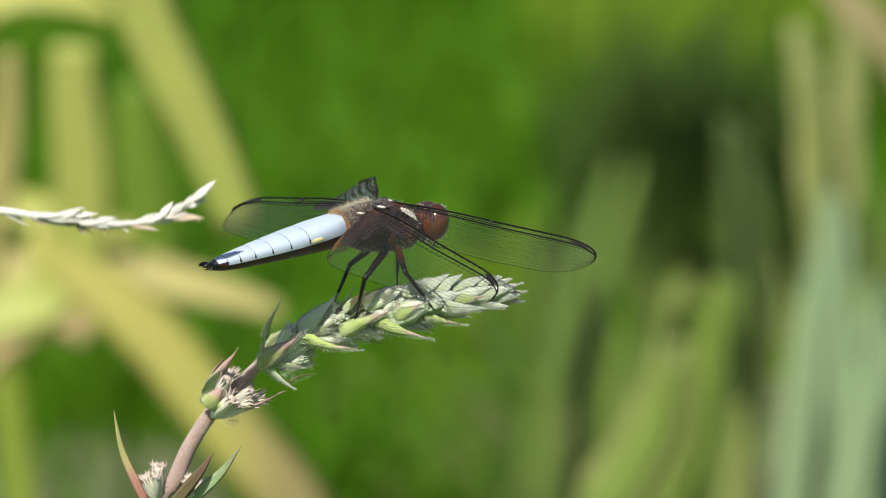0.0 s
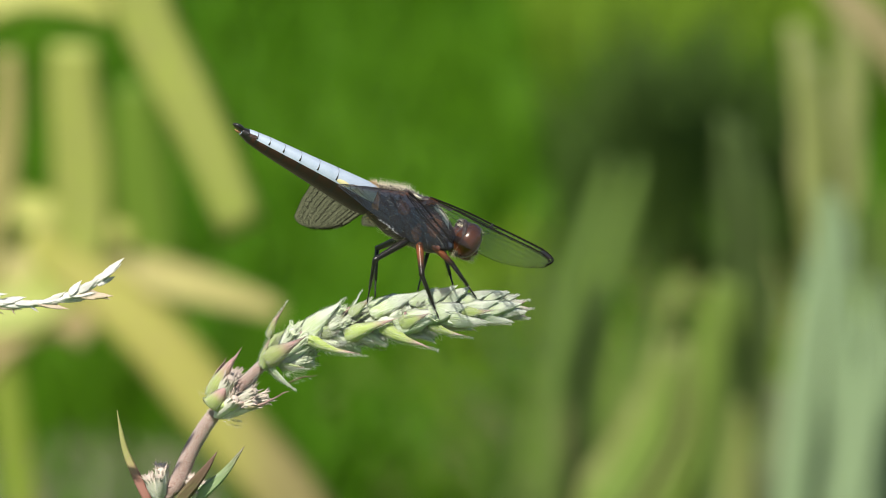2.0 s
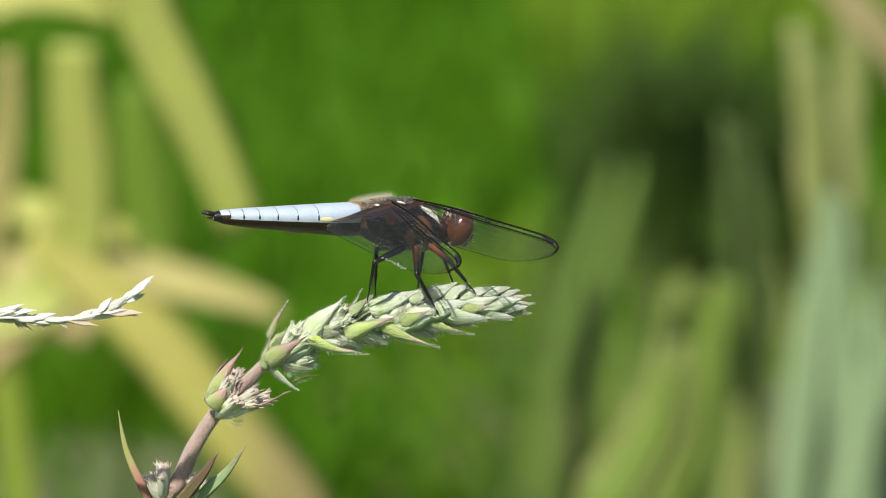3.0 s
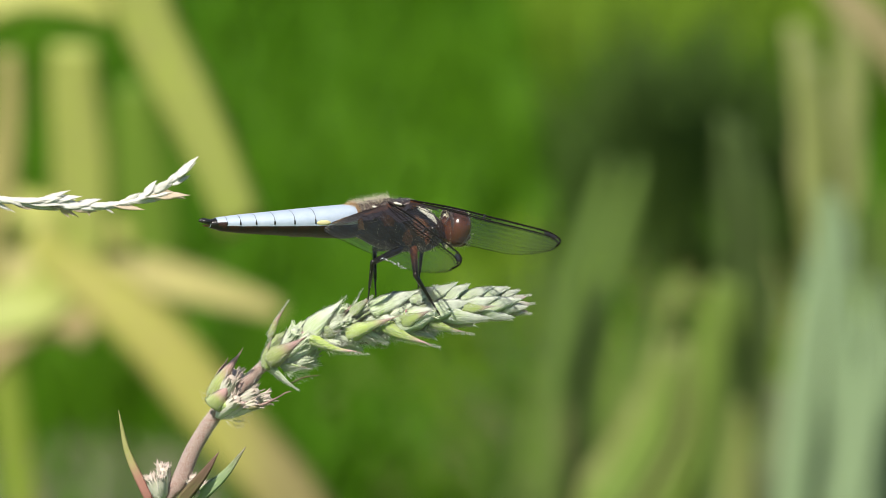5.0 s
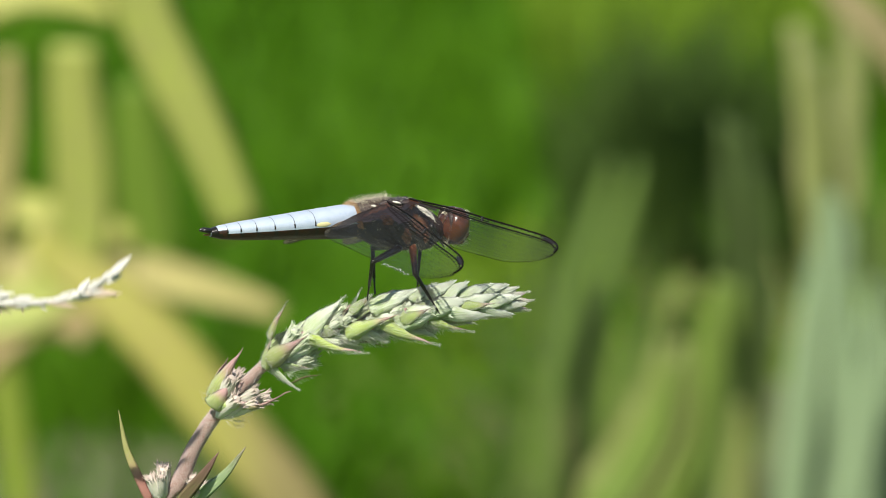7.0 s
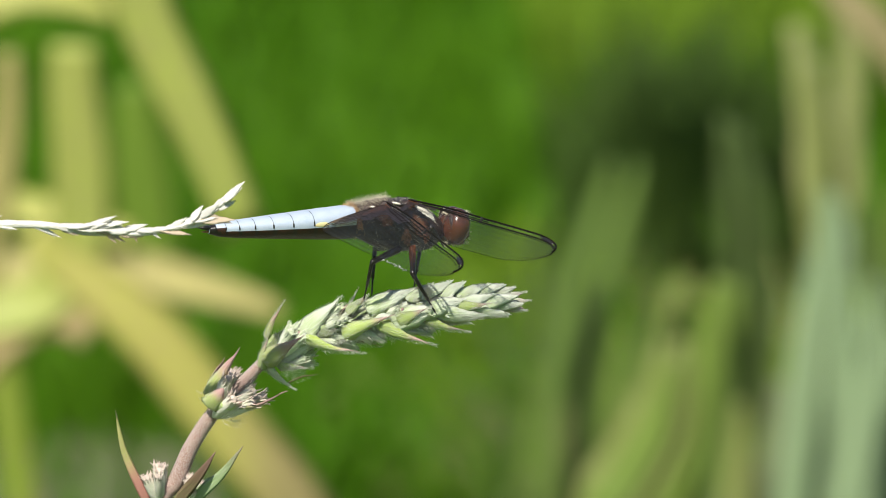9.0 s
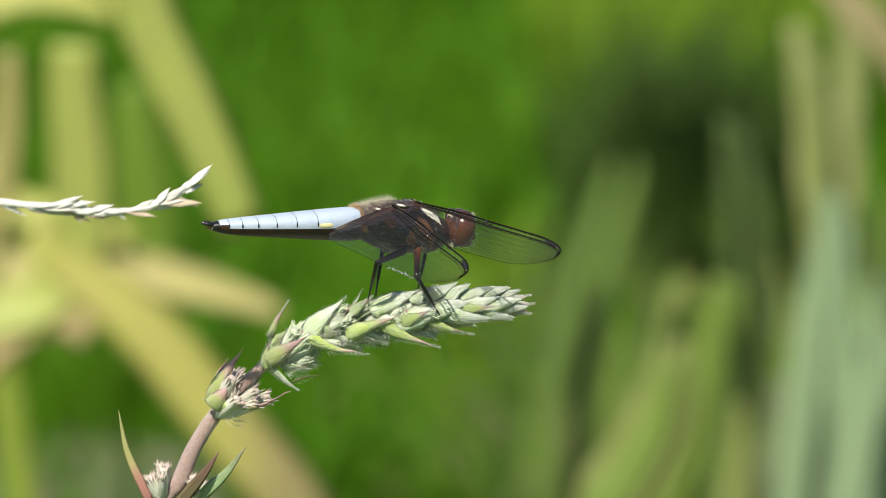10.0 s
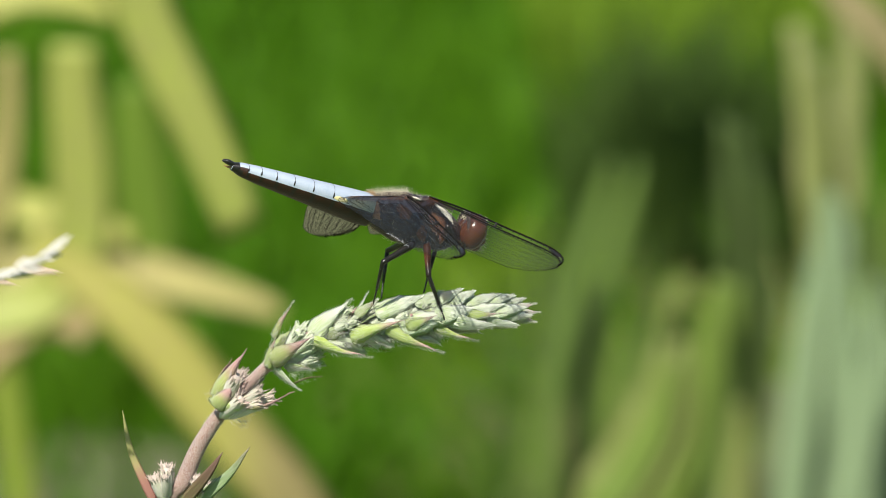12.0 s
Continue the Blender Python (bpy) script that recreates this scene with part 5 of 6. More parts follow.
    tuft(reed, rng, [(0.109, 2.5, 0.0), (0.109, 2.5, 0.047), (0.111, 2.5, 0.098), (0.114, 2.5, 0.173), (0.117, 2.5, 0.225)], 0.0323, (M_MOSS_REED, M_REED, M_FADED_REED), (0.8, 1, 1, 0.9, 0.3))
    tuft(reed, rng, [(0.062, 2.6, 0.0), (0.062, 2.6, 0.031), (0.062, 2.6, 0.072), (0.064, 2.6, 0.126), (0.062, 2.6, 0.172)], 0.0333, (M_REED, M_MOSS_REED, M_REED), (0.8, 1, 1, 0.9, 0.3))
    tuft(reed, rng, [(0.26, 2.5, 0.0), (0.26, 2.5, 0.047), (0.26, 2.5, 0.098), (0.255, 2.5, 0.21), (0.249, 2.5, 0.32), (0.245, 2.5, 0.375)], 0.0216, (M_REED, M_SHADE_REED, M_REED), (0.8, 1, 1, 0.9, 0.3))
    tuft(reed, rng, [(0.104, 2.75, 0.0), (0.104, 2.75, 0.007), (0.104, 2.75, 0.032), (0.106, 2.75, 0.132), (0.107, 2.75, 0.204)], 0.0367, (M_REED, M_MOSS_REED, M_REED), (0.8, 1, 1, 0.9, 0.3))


def build_reed_bed():
    """Thin upright reed leaves round the broad ones, mixed in colour."""
    rng = random.Random(21)
    bed = tagged(new("reed_bed"), "mixed green and straw-coloured reed leaves at the water's edge", "reeds")
    o = Vector((0.3, 2.9, 0))
    bed.location = o
    for k in range(300):
        y = rng.uniform(2.55, 3.0)
        spot = 0.32 - 0.26 * rng.random() ** 1.25
        x = spot * (y + 0.8) / 3.6
        top = max(0.05, rng.gauss(0.095, 0.04))
        lean = rng.uniform(-0.07, 0.07)
        # darkened greens mixed in for the shade between leaves
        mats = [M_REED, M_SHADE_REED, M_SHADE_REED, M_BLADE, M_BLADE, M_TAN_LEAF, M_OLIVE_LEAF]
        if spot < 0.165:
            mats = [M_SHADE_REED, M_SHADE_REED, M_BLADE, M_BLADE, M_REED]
        if 0.243 < spot < 0.292:
            mats = [M_BLUE_REED, M_BLUE_REED, M_BLUE_REED, M_REED, M_TAN_LEAF]
        bm = bmesh.new()
        blade(bm, [(0, 0, -0.01), (lean * 0.2, 0, top * 0.5), (lean, rng.uniform(-.03, .03), top)], rng.uniform(0.004, 0.009), (rng.uniform(-.6, .6), -1, 0.8), 0.0005, 8,
              (0.8, 1.0, 0.8, 0.05))
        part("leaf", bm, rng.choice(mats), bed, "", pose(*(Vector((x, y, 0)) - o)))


def build_fine_reeds():
    """Thin reed leaves between the others, one object in shade-darkened green, one in straw."""
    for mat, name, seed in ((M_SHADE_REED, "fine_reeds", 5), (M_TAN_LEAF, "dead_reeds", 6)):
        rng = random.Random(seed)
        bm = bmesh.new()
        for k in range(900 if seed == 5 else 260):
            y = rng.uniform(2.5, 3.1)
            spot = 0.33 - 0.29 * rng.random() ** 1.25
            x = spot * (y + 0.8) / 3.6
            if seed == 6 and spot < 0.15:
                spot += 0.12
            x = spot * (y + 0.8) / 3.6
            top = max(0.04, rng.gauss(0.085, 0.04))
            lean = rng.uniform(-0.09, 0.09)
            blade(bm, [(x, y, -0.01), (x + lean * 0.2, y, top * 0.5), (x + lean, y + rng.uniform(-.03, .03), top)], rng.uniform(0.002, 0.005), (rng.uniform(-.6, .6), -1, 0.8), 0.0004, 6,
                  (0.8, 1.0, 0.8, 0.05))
        tagged(to_object(name, bm, mat), "thin reed leaves in a green darkened as if shaded" if seed == 5 else "thin dead straw-coloured reed leaves", "reeds", kind="stuff")


def build_mud():
    bm = bmesh.new()
    rng = random.Random(3)
    edge = []
    for i in range(72):
        a = 2 * math.pi * i / 72
        r = 1.0 + 0.10 * noise.noise((2.2 * math.cos(a), 2.2 * math.sin(a), 1)) + 0.03 * rng.uniform(-1, 1)
        c, s = math.cos(a), math.sin(a)
        edge.append((1.75 * r * math.copysign(abs(c) ** 0.7, c), 1.30 + 1.76 * math.copysign(abs(s) ** 0.7, s) * (r if s < 0.5 else 1 + 0.03 * rng.uniform(-1, 1))))
    ring = [bm.verts.new((x, y, 0.016)) for x, y in edge]
    bm.faces.new(ring)
    tagged(to_object("mud_bank", bm, M_MUD, smooth=False), "grey-green wet mud at the pond's edge", "mud", kind="structure")


def build_shade_sedge():
    """Dense sedge added to fill the shaded gaps, its leaves coloured dark; one object."""
    rng = np.random.default_rng(9)
    verts, faces = [], []
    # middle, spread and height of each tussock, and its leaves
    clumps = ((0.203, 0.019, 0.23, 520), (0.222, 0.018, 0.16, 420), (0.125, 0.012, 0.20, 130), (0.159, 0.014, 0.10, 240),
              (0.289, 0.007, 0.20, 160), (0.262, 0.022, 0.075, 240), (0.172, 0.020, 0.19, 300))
    for k in range(sum(c[3] for c in clumps)):
        i = next(j for j in range(len(clumps)) if k < sum(c[3] for c in clumps[:j + 1]))
        x, y = rng.normal(clumps[i][0], clumps[i][1]), rng.uniform(3.40, 3.72)
        h = clumps[i][2] * rng.uniform(0.65, 1.1)
        a, b, w = rng.uniform(0, 6.28), rng.uniform(0, 6.28), rng.uniform(0.002, 0.005)
        lean = rng.uniform(0.05, 0.35) * h
        lx, ly, wx, wy = lean * math.cos(b), lean * math.sin(b), w * math.cos(a), w * math.sin(a)
        n = len(verts)
        verts += [(x - wx, y - wy, -0.01), (x + wx, y + wy, -0.01), (x + wx * .8 + lx * .4, y + wy * .8 + ly * .4, h * .6),
                  (x - wx * .8 + lx * .4, y - wy * .8 + ly * .4, h * .6), (x + lx, y + ly, h)]
        faces += [(n, n + 1, n + 2, n + 3), (n + 3, n + 2, n + 4)]
    me = bpy.data.meshes.new("sedge")
    me.from_pydata(verts, [], faces)
    me.materials.append(M_SHADE_LEAF)
    tagged(new("sedge", me), "added sedge tussock, coloured dark to stand in for deep shade", "sedge", kind="stuff")


def build_shade_branch():
    """An invented leafy branch above the view, added only to cast shade on the sedge."""
    rng = random.Random(14)
    tree = tagged(new("shade_branch"), "unseen leafy branch added to shade the sedge", "willow")
    tree.location = (0.95, 3.2, 0)
    o = Vector((0.95, 3.2, 0))
    bm = bmesh.new()
    line = bezier([o, (0.93, 3.2, 0.4), (0.78, 3.18, 0.64), (0.53, 3.16, 0.68), (0.27, 3.13, 0.64), (-0.01, 3.10, 0.57)], 26)
    tube(bm, [p - o for p in line], [0.016 - 0.0005 * i for i in range(26)], 8)
    part("branch", bm, M_STEM, tree)
    bm = bmesh.new()
    blade(bm, [(0, 0, 0), (0.03, 0.002, -0.004), (0.06, 0, -0.012)], 0.013, (0, 0, 1), 0.0004, 6, (0.2, 1, 0.8, 0.05))
    ob = to_object("leaf", bm, M_REED)
    me = ob.data
    bpy.data.objects.remove(ob)
    # leaf count and spread set how deep the added shade falls
    for k in range(270):
        i = rng.uniform(15, 25)
        p = line[int(i)] + Vector((rng.uniform(-.03, .03), rng.uniform(-.14, .14), rng.uniform(-.06, .06)))
        d = Vector((rng.uniform(-1, 1), rng.uniform(-1, 1), rng.uniform(-.5, .2)))
        s = rng.uniform(0.8, 1.4)
        shared("leaf", me, tree, along(p - o, d) @ Matrix.Diagonal((s, s, s, 1)))


build_ground()
build_shade_branch()
build_grass()
build_tall_grass()
build_dry_grass()
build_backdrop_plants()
build_reed_bed()
build_fine_reeds()
build_mud()
build_shade_sedge()
grass_head = build_grass_head()
plant, spike = build_loosestrife()
fly, tail, wings, legs = build_dragonfly()


# ---------------------------------------------------------------- movement
FEET_FIRST = {("hind", -1): (-13.4, -3.0, -10.7), ("hind", 1): (-17.0, 1.5, -9.7), ("mid", -1): (-1.4, -3.5, -8.6), ("mid", 1): (-7.0, 2.5, -6.4)}
FEET_LATER = {("hind", -1): (-12.5, -2.5, -6.8), ("hind", 1): (-11.4, 2.0, -7.0), ("mid", -1): (-1.6, -3.5, -8.3), ("mid", 1): (-5.0, 2.5, -5.7), ("fore", -1): (4.2, -2.0, -5.5), ("fore", 1): (0.5, 2.0, -4.8)}


def knee(hip, foot, a, b, pole):
    """Where the knee lies between hip and foot for a leg of lengths a and b that bends towards pole."""
    d = foot - hip
    r = min(d.length, (a + b) * 0.995)
    d.normalize()
    c = (a * a - b * b + r * r) / (2 * r)
    h = math.sqrt(max(a * a - c * c, 0.0))
    side = (pole - d * pole.dot(d)).normalized()
    return hip + d * c + side * h


BEND = (0, 0, 0.6, 1.3, 1.4, 1.1, 0.9, 0.8, 0.7, 0.6)      # how the tail's curl is shared out


def motions():
    # seconds, body x z (mm), roll, nose down, turn, tail lift, tail curl, sweep and droop of fore and hind wings, their twists (degrees)
    body = [
        (0.0, -9.8, 3.8, -0.7, -3.0, 32.6, -6.2, 0.00, 26.2, 6.4, 2.5, 10.7, -22, -26),
        (1.0, -9.4, 3.8, -0.7, -3.0, 32.5, -6.9, 0.00, 26.1, 6.4, 2.4, 10.7, -22, -26),
        (1.4, -9.7, 3.7, -0.7, -3.0, 32.5, -6.5, 0.00, 26.2, 6.4, 2.5, 10.7, -22, -26),
        (1.5, -6.8, 7.3, -3.2, 23.2, 24.1, 6.8, 10.82, 17.0, 6.2, 2.0, 7.0, -22, -6),
        (1.6, -4.1, 4.5, -11.7, 27.4, 21.4, 15.5, 11.84, 10.5, 3.8, 2.0, 7.0, -12, -6),
        (1.7, -2.9, 4.7, -8.8, 27.5, 20.6, 14.4, -0.00, 6.9, 2.0, 5.4, 7.1, -11, -6),
        (1.8, -3.1, 5.0, -5.0, 26.3, 21.6, 12.0, -0.00, 10.9, 5.1, 4.1, 7.0, -22, -6),
        (1.9, -4.0, 4.6, -7.2, 23.1, 18.2, 8.9, -0.00, 12.0, 4.5, 1.9, 8.9, -19, -6),
        (2.0, -4.9, 5.0, -7.0, 19.8, 15.8, 9.7, -0.00, 16.7, 4.0, -2.4, 10.9, -19, 0),
        (2.2, -4.4, 4.5, -5.6, 19.4, 19.4, 9.8, -0.00, 13.7, 4.2, -0.7, 9.7, -21, -6),
        (2.3, -5.2, 4.5, -6.2, 13.2, 20.4, 6.8, -0.00, 14.2, 3.0, 0.4, 8.9, -16, -6),
        (2.4, -5.6, 4.4, -6.0, 10.8, 20.1, 6.6, -0.00, 15.5, 2.8, 1.0, 8.3, -16, -6),
        (2.5, -6.6, 3.9, -5.2, 3.0, 18.8, 2.1, -0.00, 19.6, 2.9, 0.7, 9.0, -16, -8),
        (3.0, -6.6, 4.2, -4.9, 3.2, 20.5, 1.0, -0.00, 17.6, 3.0, -1.1, 9.1, -16, -7),
        (4.8, -6.8, 4.0, -5.5, 2.5, 20.9, -0.5, 0.00, 18.8, 2.3, -0.8, 9.1, -13, -7),
        (5.0, -7.0, 4.0, -5.5, 2.4, 20.2, -0.4, 0.00, 19.4, 2.3, 0.1, 9.0, -13, -7),
        (5.5, -7.3, 3.9, -6.2, 1.6, 19.1, -0.6, 0.00, 19.9, 1.4, 1.4, 8.7, -10, -5),
        (6.0, -7.0, 4.2, -5.5, 1.4, 19.9, -3.1, 0.00, 19.7, 2.4, 0.7, 8.8, -13, -6),
        (6.3, -7.2, 4.0, -4.8, 1.3, 18.2, -1.2, 0.00, 22.1, 3.0, 3.0, 9.0, -16, -10),
        (6.4, -6.9, 3.7, -4.8, 1.7, 21.3, -0.8, 0.00, 18.8, 3.9, -0.0, 9.3, -17, -12),
        (6.5, -6.9, 3.5, -5.0, 1.2, 22.4, 7.5, 8.47, 17.8, 4.8, -0.8, 9.9, -18, -15),
        (6.6, -6.8, 3.5, -5.7, 1.1, 23.5, 11.1, 9.33, 16.4, 5.3, -2.0, 10.5, -18, -15),
        (6.7, -7.0, 3.7, -5.9, 1.1, 23.4, 8.6, 6.92, 16.5, 5.4, -1.9, 10.8, -17, -14),
        (6.8, -7.1, 3.9, -5.9, 1.4, 23.1, 5.6, 4.41, 16.6, 5.1, -1.7, 10.8, -17, -12),
        (6.9, -7.1, 4.0, -6.0, 1.7, 23.1, 5.9, 4.05, 16.5, 5.0, -1.8, 10.8, -16, -11),
        (7.0, -7.2, 4.2, -5.6, 1.7, 21.7, -3.0, 0.00, 17.6, 4.4, -0.6, 10.3, -16, -10),
        (7.2, -7.3, 4.2, -5.4, 1.3, 19.8, -2.9, 0.00, 19.4, 3.9, 1.4, 9.9, -16, -10),
        (8.8, -6.7, 4.0, -4.9, 1.4, 20.2, -1.4, 0.00, 18.5, 5.0, 0.6, 9.4, -18, -11),
        (9.0, -7.2, 4.1, -4.9, 1.2, 20.6, -1.3, 0.00, 18.4, 5.1, 0.6, 9.4, -18, -10),
        (9.5, -6.2, 3.7, -4.4, 1.2, 19.0, -0.2, 0.00, 19.9, 5.3, 2.1, 9.4, -19, -15),
        (10.0, -6.4, 3.8, -4.5, 0.9, 18.8, 0.7, -0.00, 19.9, 5.0, 2.5, 9.5, -18, -14),
        (10.4, -6.0, 3.8, -3.8, 1.8, 19.2, 2.3, -0.00, 20.5, 5.4, 2.5, 10.0, -20, -18),
        (10.5, -5.1, 3.5, -2.7, 2.1, 20.2, -0.5, 0.00, 20.3, 6.1, 1.8, 11.0, -24, -26),
        (11.0, -5.4, 3.6, -3.1, 2.1, 19.8, 1.4, -0.00, 20.9, 6.2, 2.4, 11.0, -23, -24),
        (11.3, -5.7, 3.7, -3.3, 2.3, 19.5, 0.1, -0.00, 21.4, 6.3, 2.9, 10.9, -23, -22),
        (11.4, -4.5, 5.9, -8.8, 16.0, 14.6, 9.4, 9.93, 18.0, 7.2, -2.5, 10.5, -18, 0),
        (11.5, -2.6, 4.7, -5.7, 18.4, 15.5, 4.7, 1.90, 18.6, 6.1, -1.2, 10.9, -24, -3),
        (11.6, -3.2, 4.6, -5.1, 16.3, 17.4, 2.0, -0.00, 17.2, 5.8, -2.6, 10.2, -24, -3),
        (11.7, -3.8, 4.7, -5.0, 12.6, 17.3, 5.1, -0.00, 17.7, 5.9, -2.0, 9.1, -23, -2),
        (12.0, -4.5, 4.7, -7.1, 9.5, 17.4, 10.1, -0.00, 18.2, 8.4, -0.9, 10.8, -22, -2),
    ]
    # seconds, sway of the plant (mm), nod of its spike (degrees)
    sway = [(0, 0.0, 0.0), (0.5, 0.26, 0.0), (1, 0.43, 0.14), (1.4, 0.09, 0.0), (1.5, 0.0, -0.7), (1.6, 0.86, 5.28), (1.7, 1.11, 4.17), (1.8, 0.86, 4.73), (1.9, 0.69, 4.31), (2, 0.51, 4.03), (2.5, 0.51, 3.34), (3, 0.69, 2.78), (5, 0.77, 2.78), (5.5, 0.51, 2.5), (6, 0.69, 2.5), (6.5, 0.77, 3.2), (7, 0.77, 1.95), (9, 0.26, 2.09), (9.5, 0.94, 2.92), (10, 0.77, 2.78), (10.5, 1.46, 4.03), (11, 1.37, 4.03), (11.3, 1.11, 3.62), (11.4, 0.69, 2.09), (11.5, 1.89, 5.7), (11.7, 1.71, 5.28), (12, 1.37, 4.73)]
    # seconds, x and z of the dry head's tip (mm), its turn (degrees)
    tip = [
        (0.0, -33.7, 14.6, 1.2), (0.1, -33.5, 20.4, 0.7), (0.2, -30.8, 21.9, 0.2), (0.3, -28.7, 16.5, -0.4), (0.4, -28.6, 14.4, -0.9), (0.5, -29.9, 18.4, -1.4),
        (0.6, -31.2, 18.4, -1.5), (0.7, -29.9, 12.0, -1.5), (0.8, -30.7, 10.1, -1.6), (0.9, -32.7, 16.5, -1.6), (1.0, -27.8, 17.7, -1.7), (1.1, -24.6, 11.5, -1.1),
        (1.2, -26.7, 6.2, -0.4), (1.3, -26.5, 8.1, 0.2), (1.4, -27.1, 8.0, 0.8), (1.5, -28.6, 15.3, -7.5), (1.6, -29.1, 19.0, -7.5), (1.7, -33.5, -4.0, -3.0),
        (1.8, -41.6, -9.7, -1.5), (1.9, -48.2, 1.5, -0.0), (2.0, -47.4, 2.9, 0.0), (2.1, -52.1, -6.9, 0.1), (2.2, -59.3, -3.0, 0.1), (2.3, -54.0, 17.5, 0.1),
        (2.4, -44.9, 29.8, 0.2), (2.5, -44.2, 14.6, 0.2), (2.6, -49.3, -0.2, 0.3), (2.7, -48.3, 6.8, 0.3), (2.8, -45.5, 12.6, 0.3), (2.9, -44.7, 5.4, 0.4),
        (3.0, -43.0, 0.3, 0.4), (3.1, -39.5, 6.2, 0.3), (3.2, -35.7, 10.3, 0.2), (3.4, -33.1, 15.7, -0.0), (3.7, -32.4, 10.7, -0.4), (4.0, -34.7, 8.7, -0.7),
        (4.3, -32.4, 15.7, -1.0), (4.6, -34.3, 16.9, -1.4), (4.8, -35.0, 19.4, -1.6), (4.9, -35.0, 19.6, -1.7), (5.0, -36.3, 18.1, -1.8), (5.1, -38.4, 20.6, -1.8),
        (5.2, -36.3, 21.1, -1.9), (5.3, -33.1, 17.5, -1.9), (5.4, -33.3, 17.1, -2.0), (5.5, -34.0, 19.6, -2.0), (5.6, -33.7, 19.4, -1.7), (5.7, -30.3, 15.7, -1.4),
        (5.8, -30.5, 13.6, -1.2), (5.9, -34.3, 14.8, -0.9), (6.0, -34.9, 14.0, -0.6), (6.1, -31.3, 10.9, -0.6), (6.2, -33.1, 14.2, -0.7), (6.3, -35.6, 16.9, -0.7),
        (6.4, -33.4, 8.5, -0.8), (6.5, -31.3, 5.6, -0.8), (6.6, -33.0, 4.1, -0.8), (6.7, -34.9, 5.2, -0.9), (6.8, -36.5, 4.2, -0.9), (6.9, -41.1, -0.8, -1.0),
        (7.0, -46.2, 3.3, -1.0), (7.1, -43.0, 17.1, -1.1), (7.2, -31.9, 21.9, -1.1), (7.4, -29.7, 17.3, -1.2), (7.7, -33.2, 10.7, -1.3), (8.0, -34.7, 8.7, -1.5),
        (8.3, -32.0, 14.2, -1.6), (8.6, -34.3, 17.3, -1.7), (8.8, -35.0, 16.3, -1.8), (8.9, -31.4, 13.2, -2.0), (9.0, -29.5, 14.4, -2.2), (9.1, -31.4, 15.5, -1.8),
        (9.2, -34.1, 13.0, -1.4), (9.3, -35.3, 8.3, -1.1), (9.4, -34.2, 4.6, -0.7), (9.5, -33.7, 6.4, -0.3), (9.6, -37.0, 6.6, -0.3), (9.7, -38.5, 7.0, -0.4),
        (9.8, -32.6, 11.1, -0.5), (9.9, -29.9, 18.1, -0.5), (10.0, -34.3, 16.9, -0.6), (10.1, -35.7, 9.9, -0.6), (10.2, -32.8, 9.5, -0.6), (10.3, -34.9, 12.6, -0.7),
        (10.4, -36.2, 12.0, -0.8), (10.5, -32.3, 10.6, -0.8), (10.6, -34.9, 12.0, -0.7), (10.7, -37.5, 15.7, -0.7), (10.8, -36.2, 15.3, -0.6), (10.9, -31.6, 13.8, -0.6),
        (11.0, -32.7, 17.1, -0.5), (11.1, -30.8, 21.1, -0.5), (11.2, -24.2, 13.8, -0.4), (11.3, -27.1, 8.3, -0.4), (11.4, -27.4, 13.4, -0.3), (11.5, -31.3, 12.8, -0.3),
        (11.6, -36.1, 7.6, -0.2), (11.7, -35.0, 1.3, -0.2), (11.8, -32.5, -3.2, -0.1), (11.9, -40.0, -0.0, -0.1), (12.0, -55.1, 6.6, -0.0),
    ]
    walk(grass_head, [(t, pose(x * MM, -0.022, PERCH + z * MM, 0, turn, 0)) for t, x, z, turn in tip])

    height = SPIKE_JOINT.z
    walk(plant, [(t, pose(*PLANT_FOOT, 0, math.degrees(dx * MM / height), 0)) for t, dx, nod in sway])
    joint = SPIKE_JOINT - PLANT_FOOT
    walk(spike, [(t, pose(*joint, 0, nod, 0)) for t, dx, nod in sway])

    def on_spike(p, t):
        """A point of the spike, given for its first pose in mm, at t."""
        s = [r[0] for r in sway]
        dx = float(np.interp(t, s, [r[1] for r in sway])) * MM
        nod = float(np.interp(t, s, [r[2] for r in sway]))
        q = Vector((p[0] * MM, p[1] * MM, PERCH + p[2] * MM))
        return SPIKE_JOINT + Matrix.Rotation(radians(nod), 3, "Y") @ (q - SPIKE_JOINT) + Vector((dx, 0, 0))

    # more rows for the legs where the body rests for long
    times = sorted({r[0] for r in body} | {0.5, 3.2, 3.6, 4.0, 4.4, 7.6, 8.0, 8.4})
    track = np.array([[float(np.interp(t, [r[0] for r in body], [r[k] for r in body])) for k in range(14)] for t in times])
    poses = {r[0]: pose(r[1] * MM, 0, PERCH + r[2] * MM, r[3], r[4], r[5]) for r in track}
    walk(fly, [(t, poses[t]) for t in times])

    chains = [[] for s in SEGMENTS]
    wing_rows = {key: [] for key in wings}
    leg_rows = {key: ([], []) for key in legs}
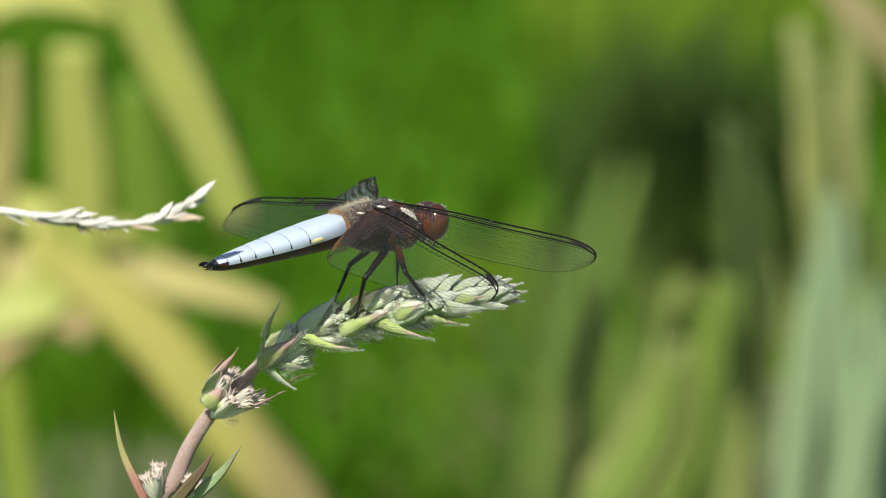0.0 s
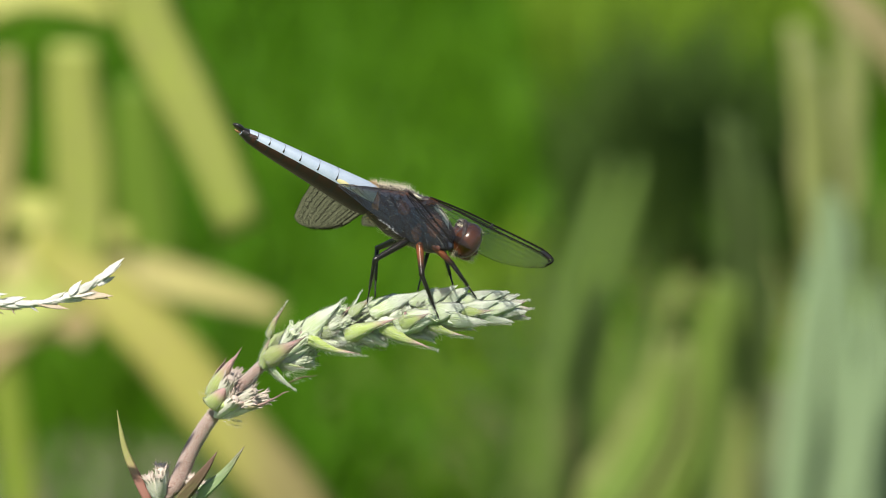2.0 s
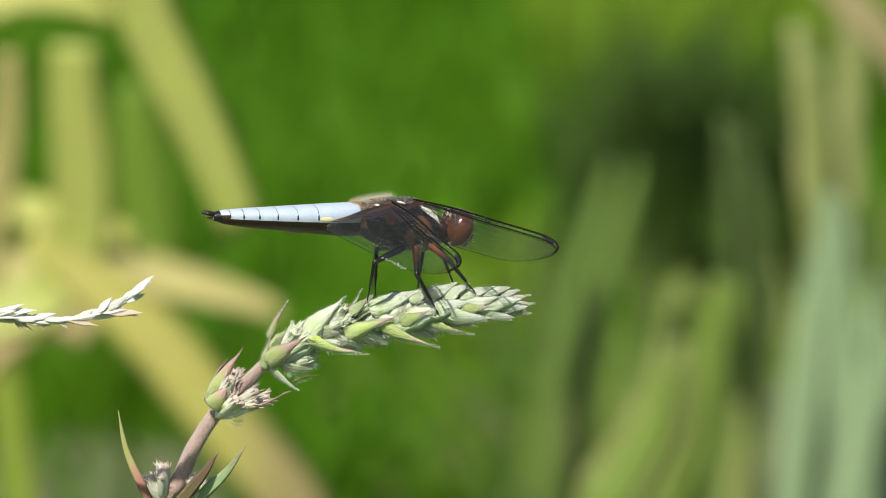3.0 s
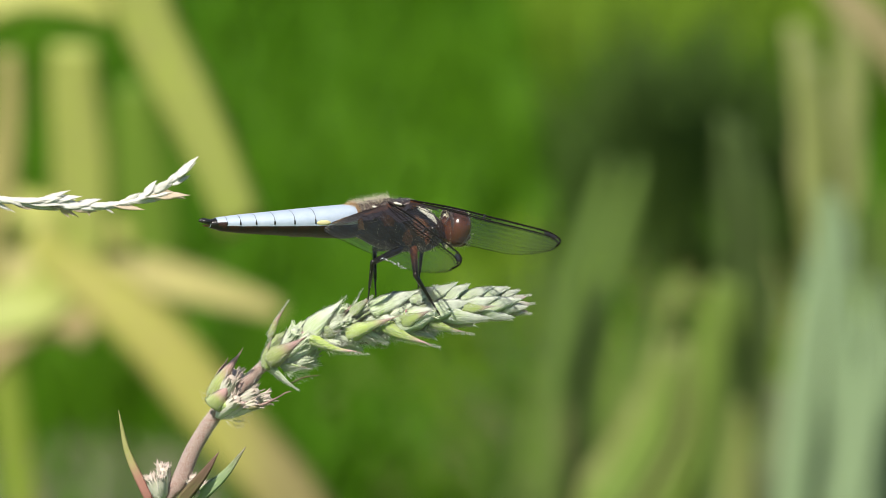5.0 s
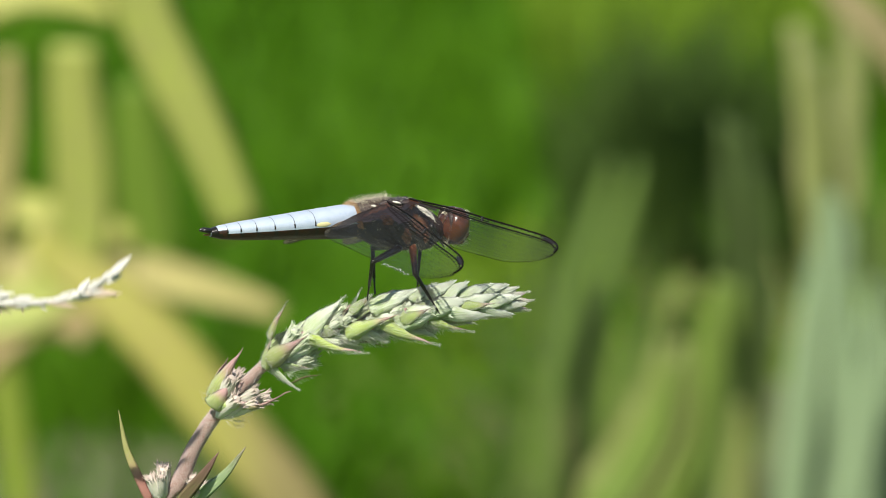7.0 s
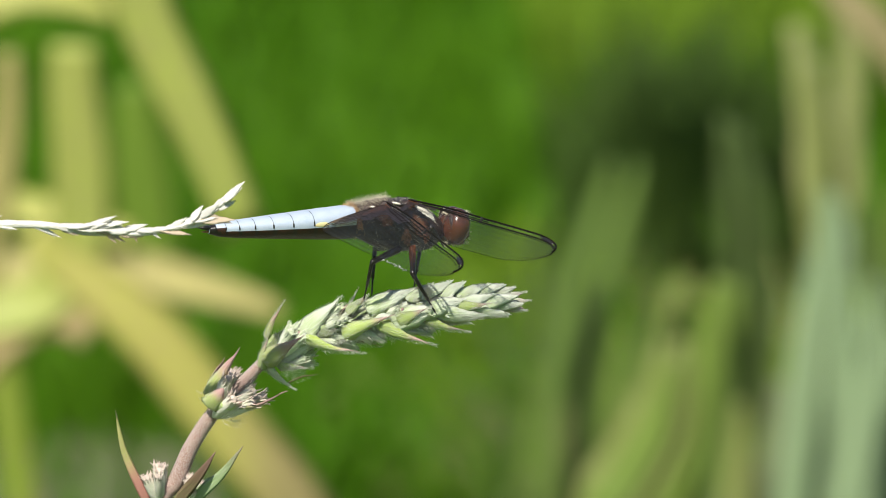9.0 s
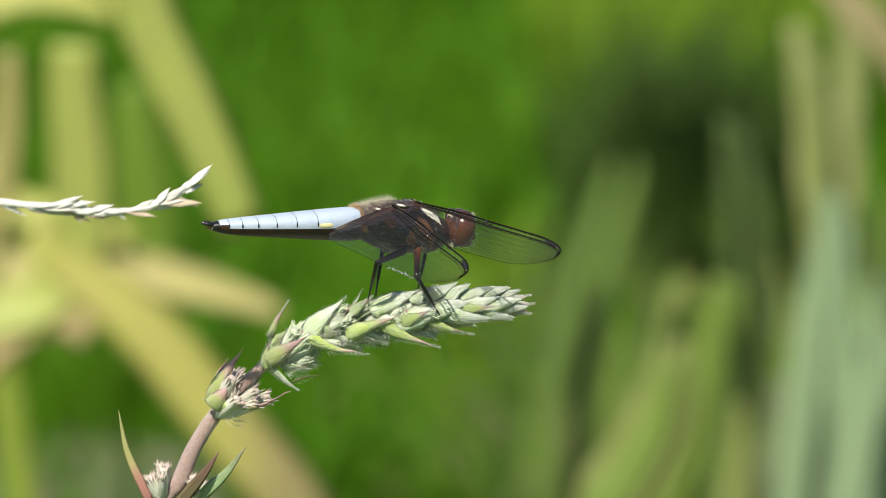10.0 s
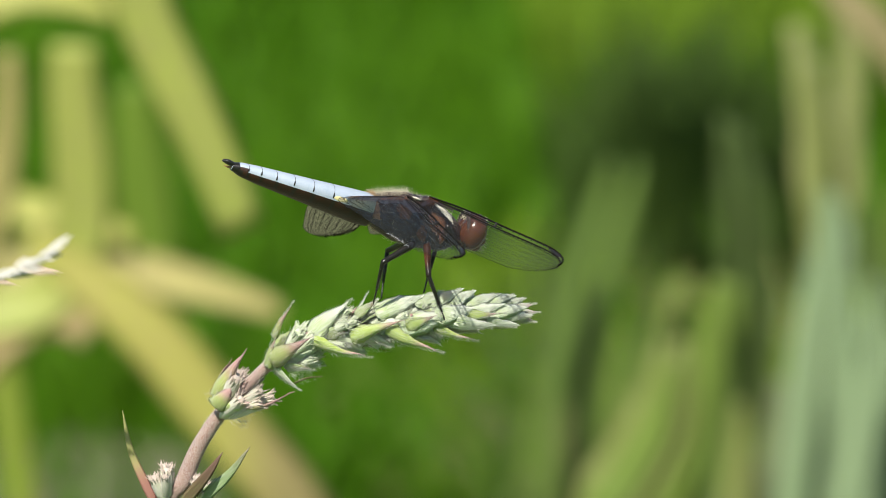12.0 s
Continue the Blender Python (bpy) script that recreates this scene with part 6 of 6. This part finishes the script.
    for r in track:
        t, lift, curl = float(r[0]), r[6], r[7]
        p, a = TAIL_HINGE.copy(), lift
        for i, length in enumerate(SEGMENTS):
            a -= curl * BEND[i]
            chains[i].append((t, pose(*p, 0, a, 0)))
            p += Vector((-math.cos(radians(a)), 0, math.sin(radians(a)))) * length * MM
        for (kind, side), rows in wing_rows.items():
            sweep, droop = (r[8], r[9]) if kind == "fore" else (r[10], r[11])
            if side > 0 and t < 1.45:
                sweep += 4 if kind == "fore" else -3
                droop -= 0 if kind == "fore" else 3
            if side > 0 and kind == "fore" and t > 1.45:
                droop += 9 * max(0.0, 1 - max(r[4], 0) / 9)
            if side > 0 and kind == "hind" and t > 1.45:
                sweep, droop = sweep + 6, droop + 3
            b = WING_BASE[kind]
            twist = r[12] if kind == "fore" else r[13]
            if 1.45 < t < 8:
                twist -= 5
                droop += 1.5 if kind == "fore" else 0
            if kind == "hind" and side > 0 and 9.2 < t < 11.35:
                twist = max(twist, -9)
            rows.append((t, pose(b.x, side * b.y, b.z, 0, 0, -side * sweep) @ pose(0, 0, 0, -side * droop) @ pose(0, 0, 0, 0, twist)))
        inverse = poses[t].inverted()
        for (kind, side), (upper, lower) in leg_rows.items():
            hip = HIPS[kind] * 1.0
            hip.y *= side
            tucked = Vector((7.2, side * 1.5, -3.9)) * MM
            if kind == "fore":
                down = inverse @ on_spike(FEET_LATER[(kind, side)], t)
                w = float(np.interp(t, [1.55, 1.7, 3.6, 4.4], [0, 1, 1, 0]))
                foot = tucked.lerp(down, w)
            else:
                w = float(np.interp(t, [1.5, 1.7], [0, 1]))
                foot = inverse @ on_spike(Vector(FEET_FIRST[(kind, side)]).lerp(Vector(FEET_LATER[(kind, side)]), w), t)
            a, b = LEG[kind]
            pole = {"fore": Vector((0.8, side * 0.8, 0.4)), "mid": Vector((-0.8, -0.8, 0.0)) if side < 0 else Vector((0.6, 0.5, 0.2)), "hind": Vector((-0.95, -0.4, -0.3)) if side < 0 else Vector((-0.2, 1.0, -0.6))}[kind]
            k = knee(hip, foot, a * MM, b * MM, pole)
            upper.append((t, along(hip, k - hip, (0, -side, 0.3))))
            lower.append((t, along(k, foot - k, (0, -side, 0.3))))
    for seg, rows in zip(tail, chains):
        walk(seg, rows)
    for key, rows in wing_rows.items():
        walk(wings[key], rows)
    for key, (upper, lower) in leg_rows.items():
        walk(legs[key][0], upper)
        walk(legs[key][1], lower)


motions()
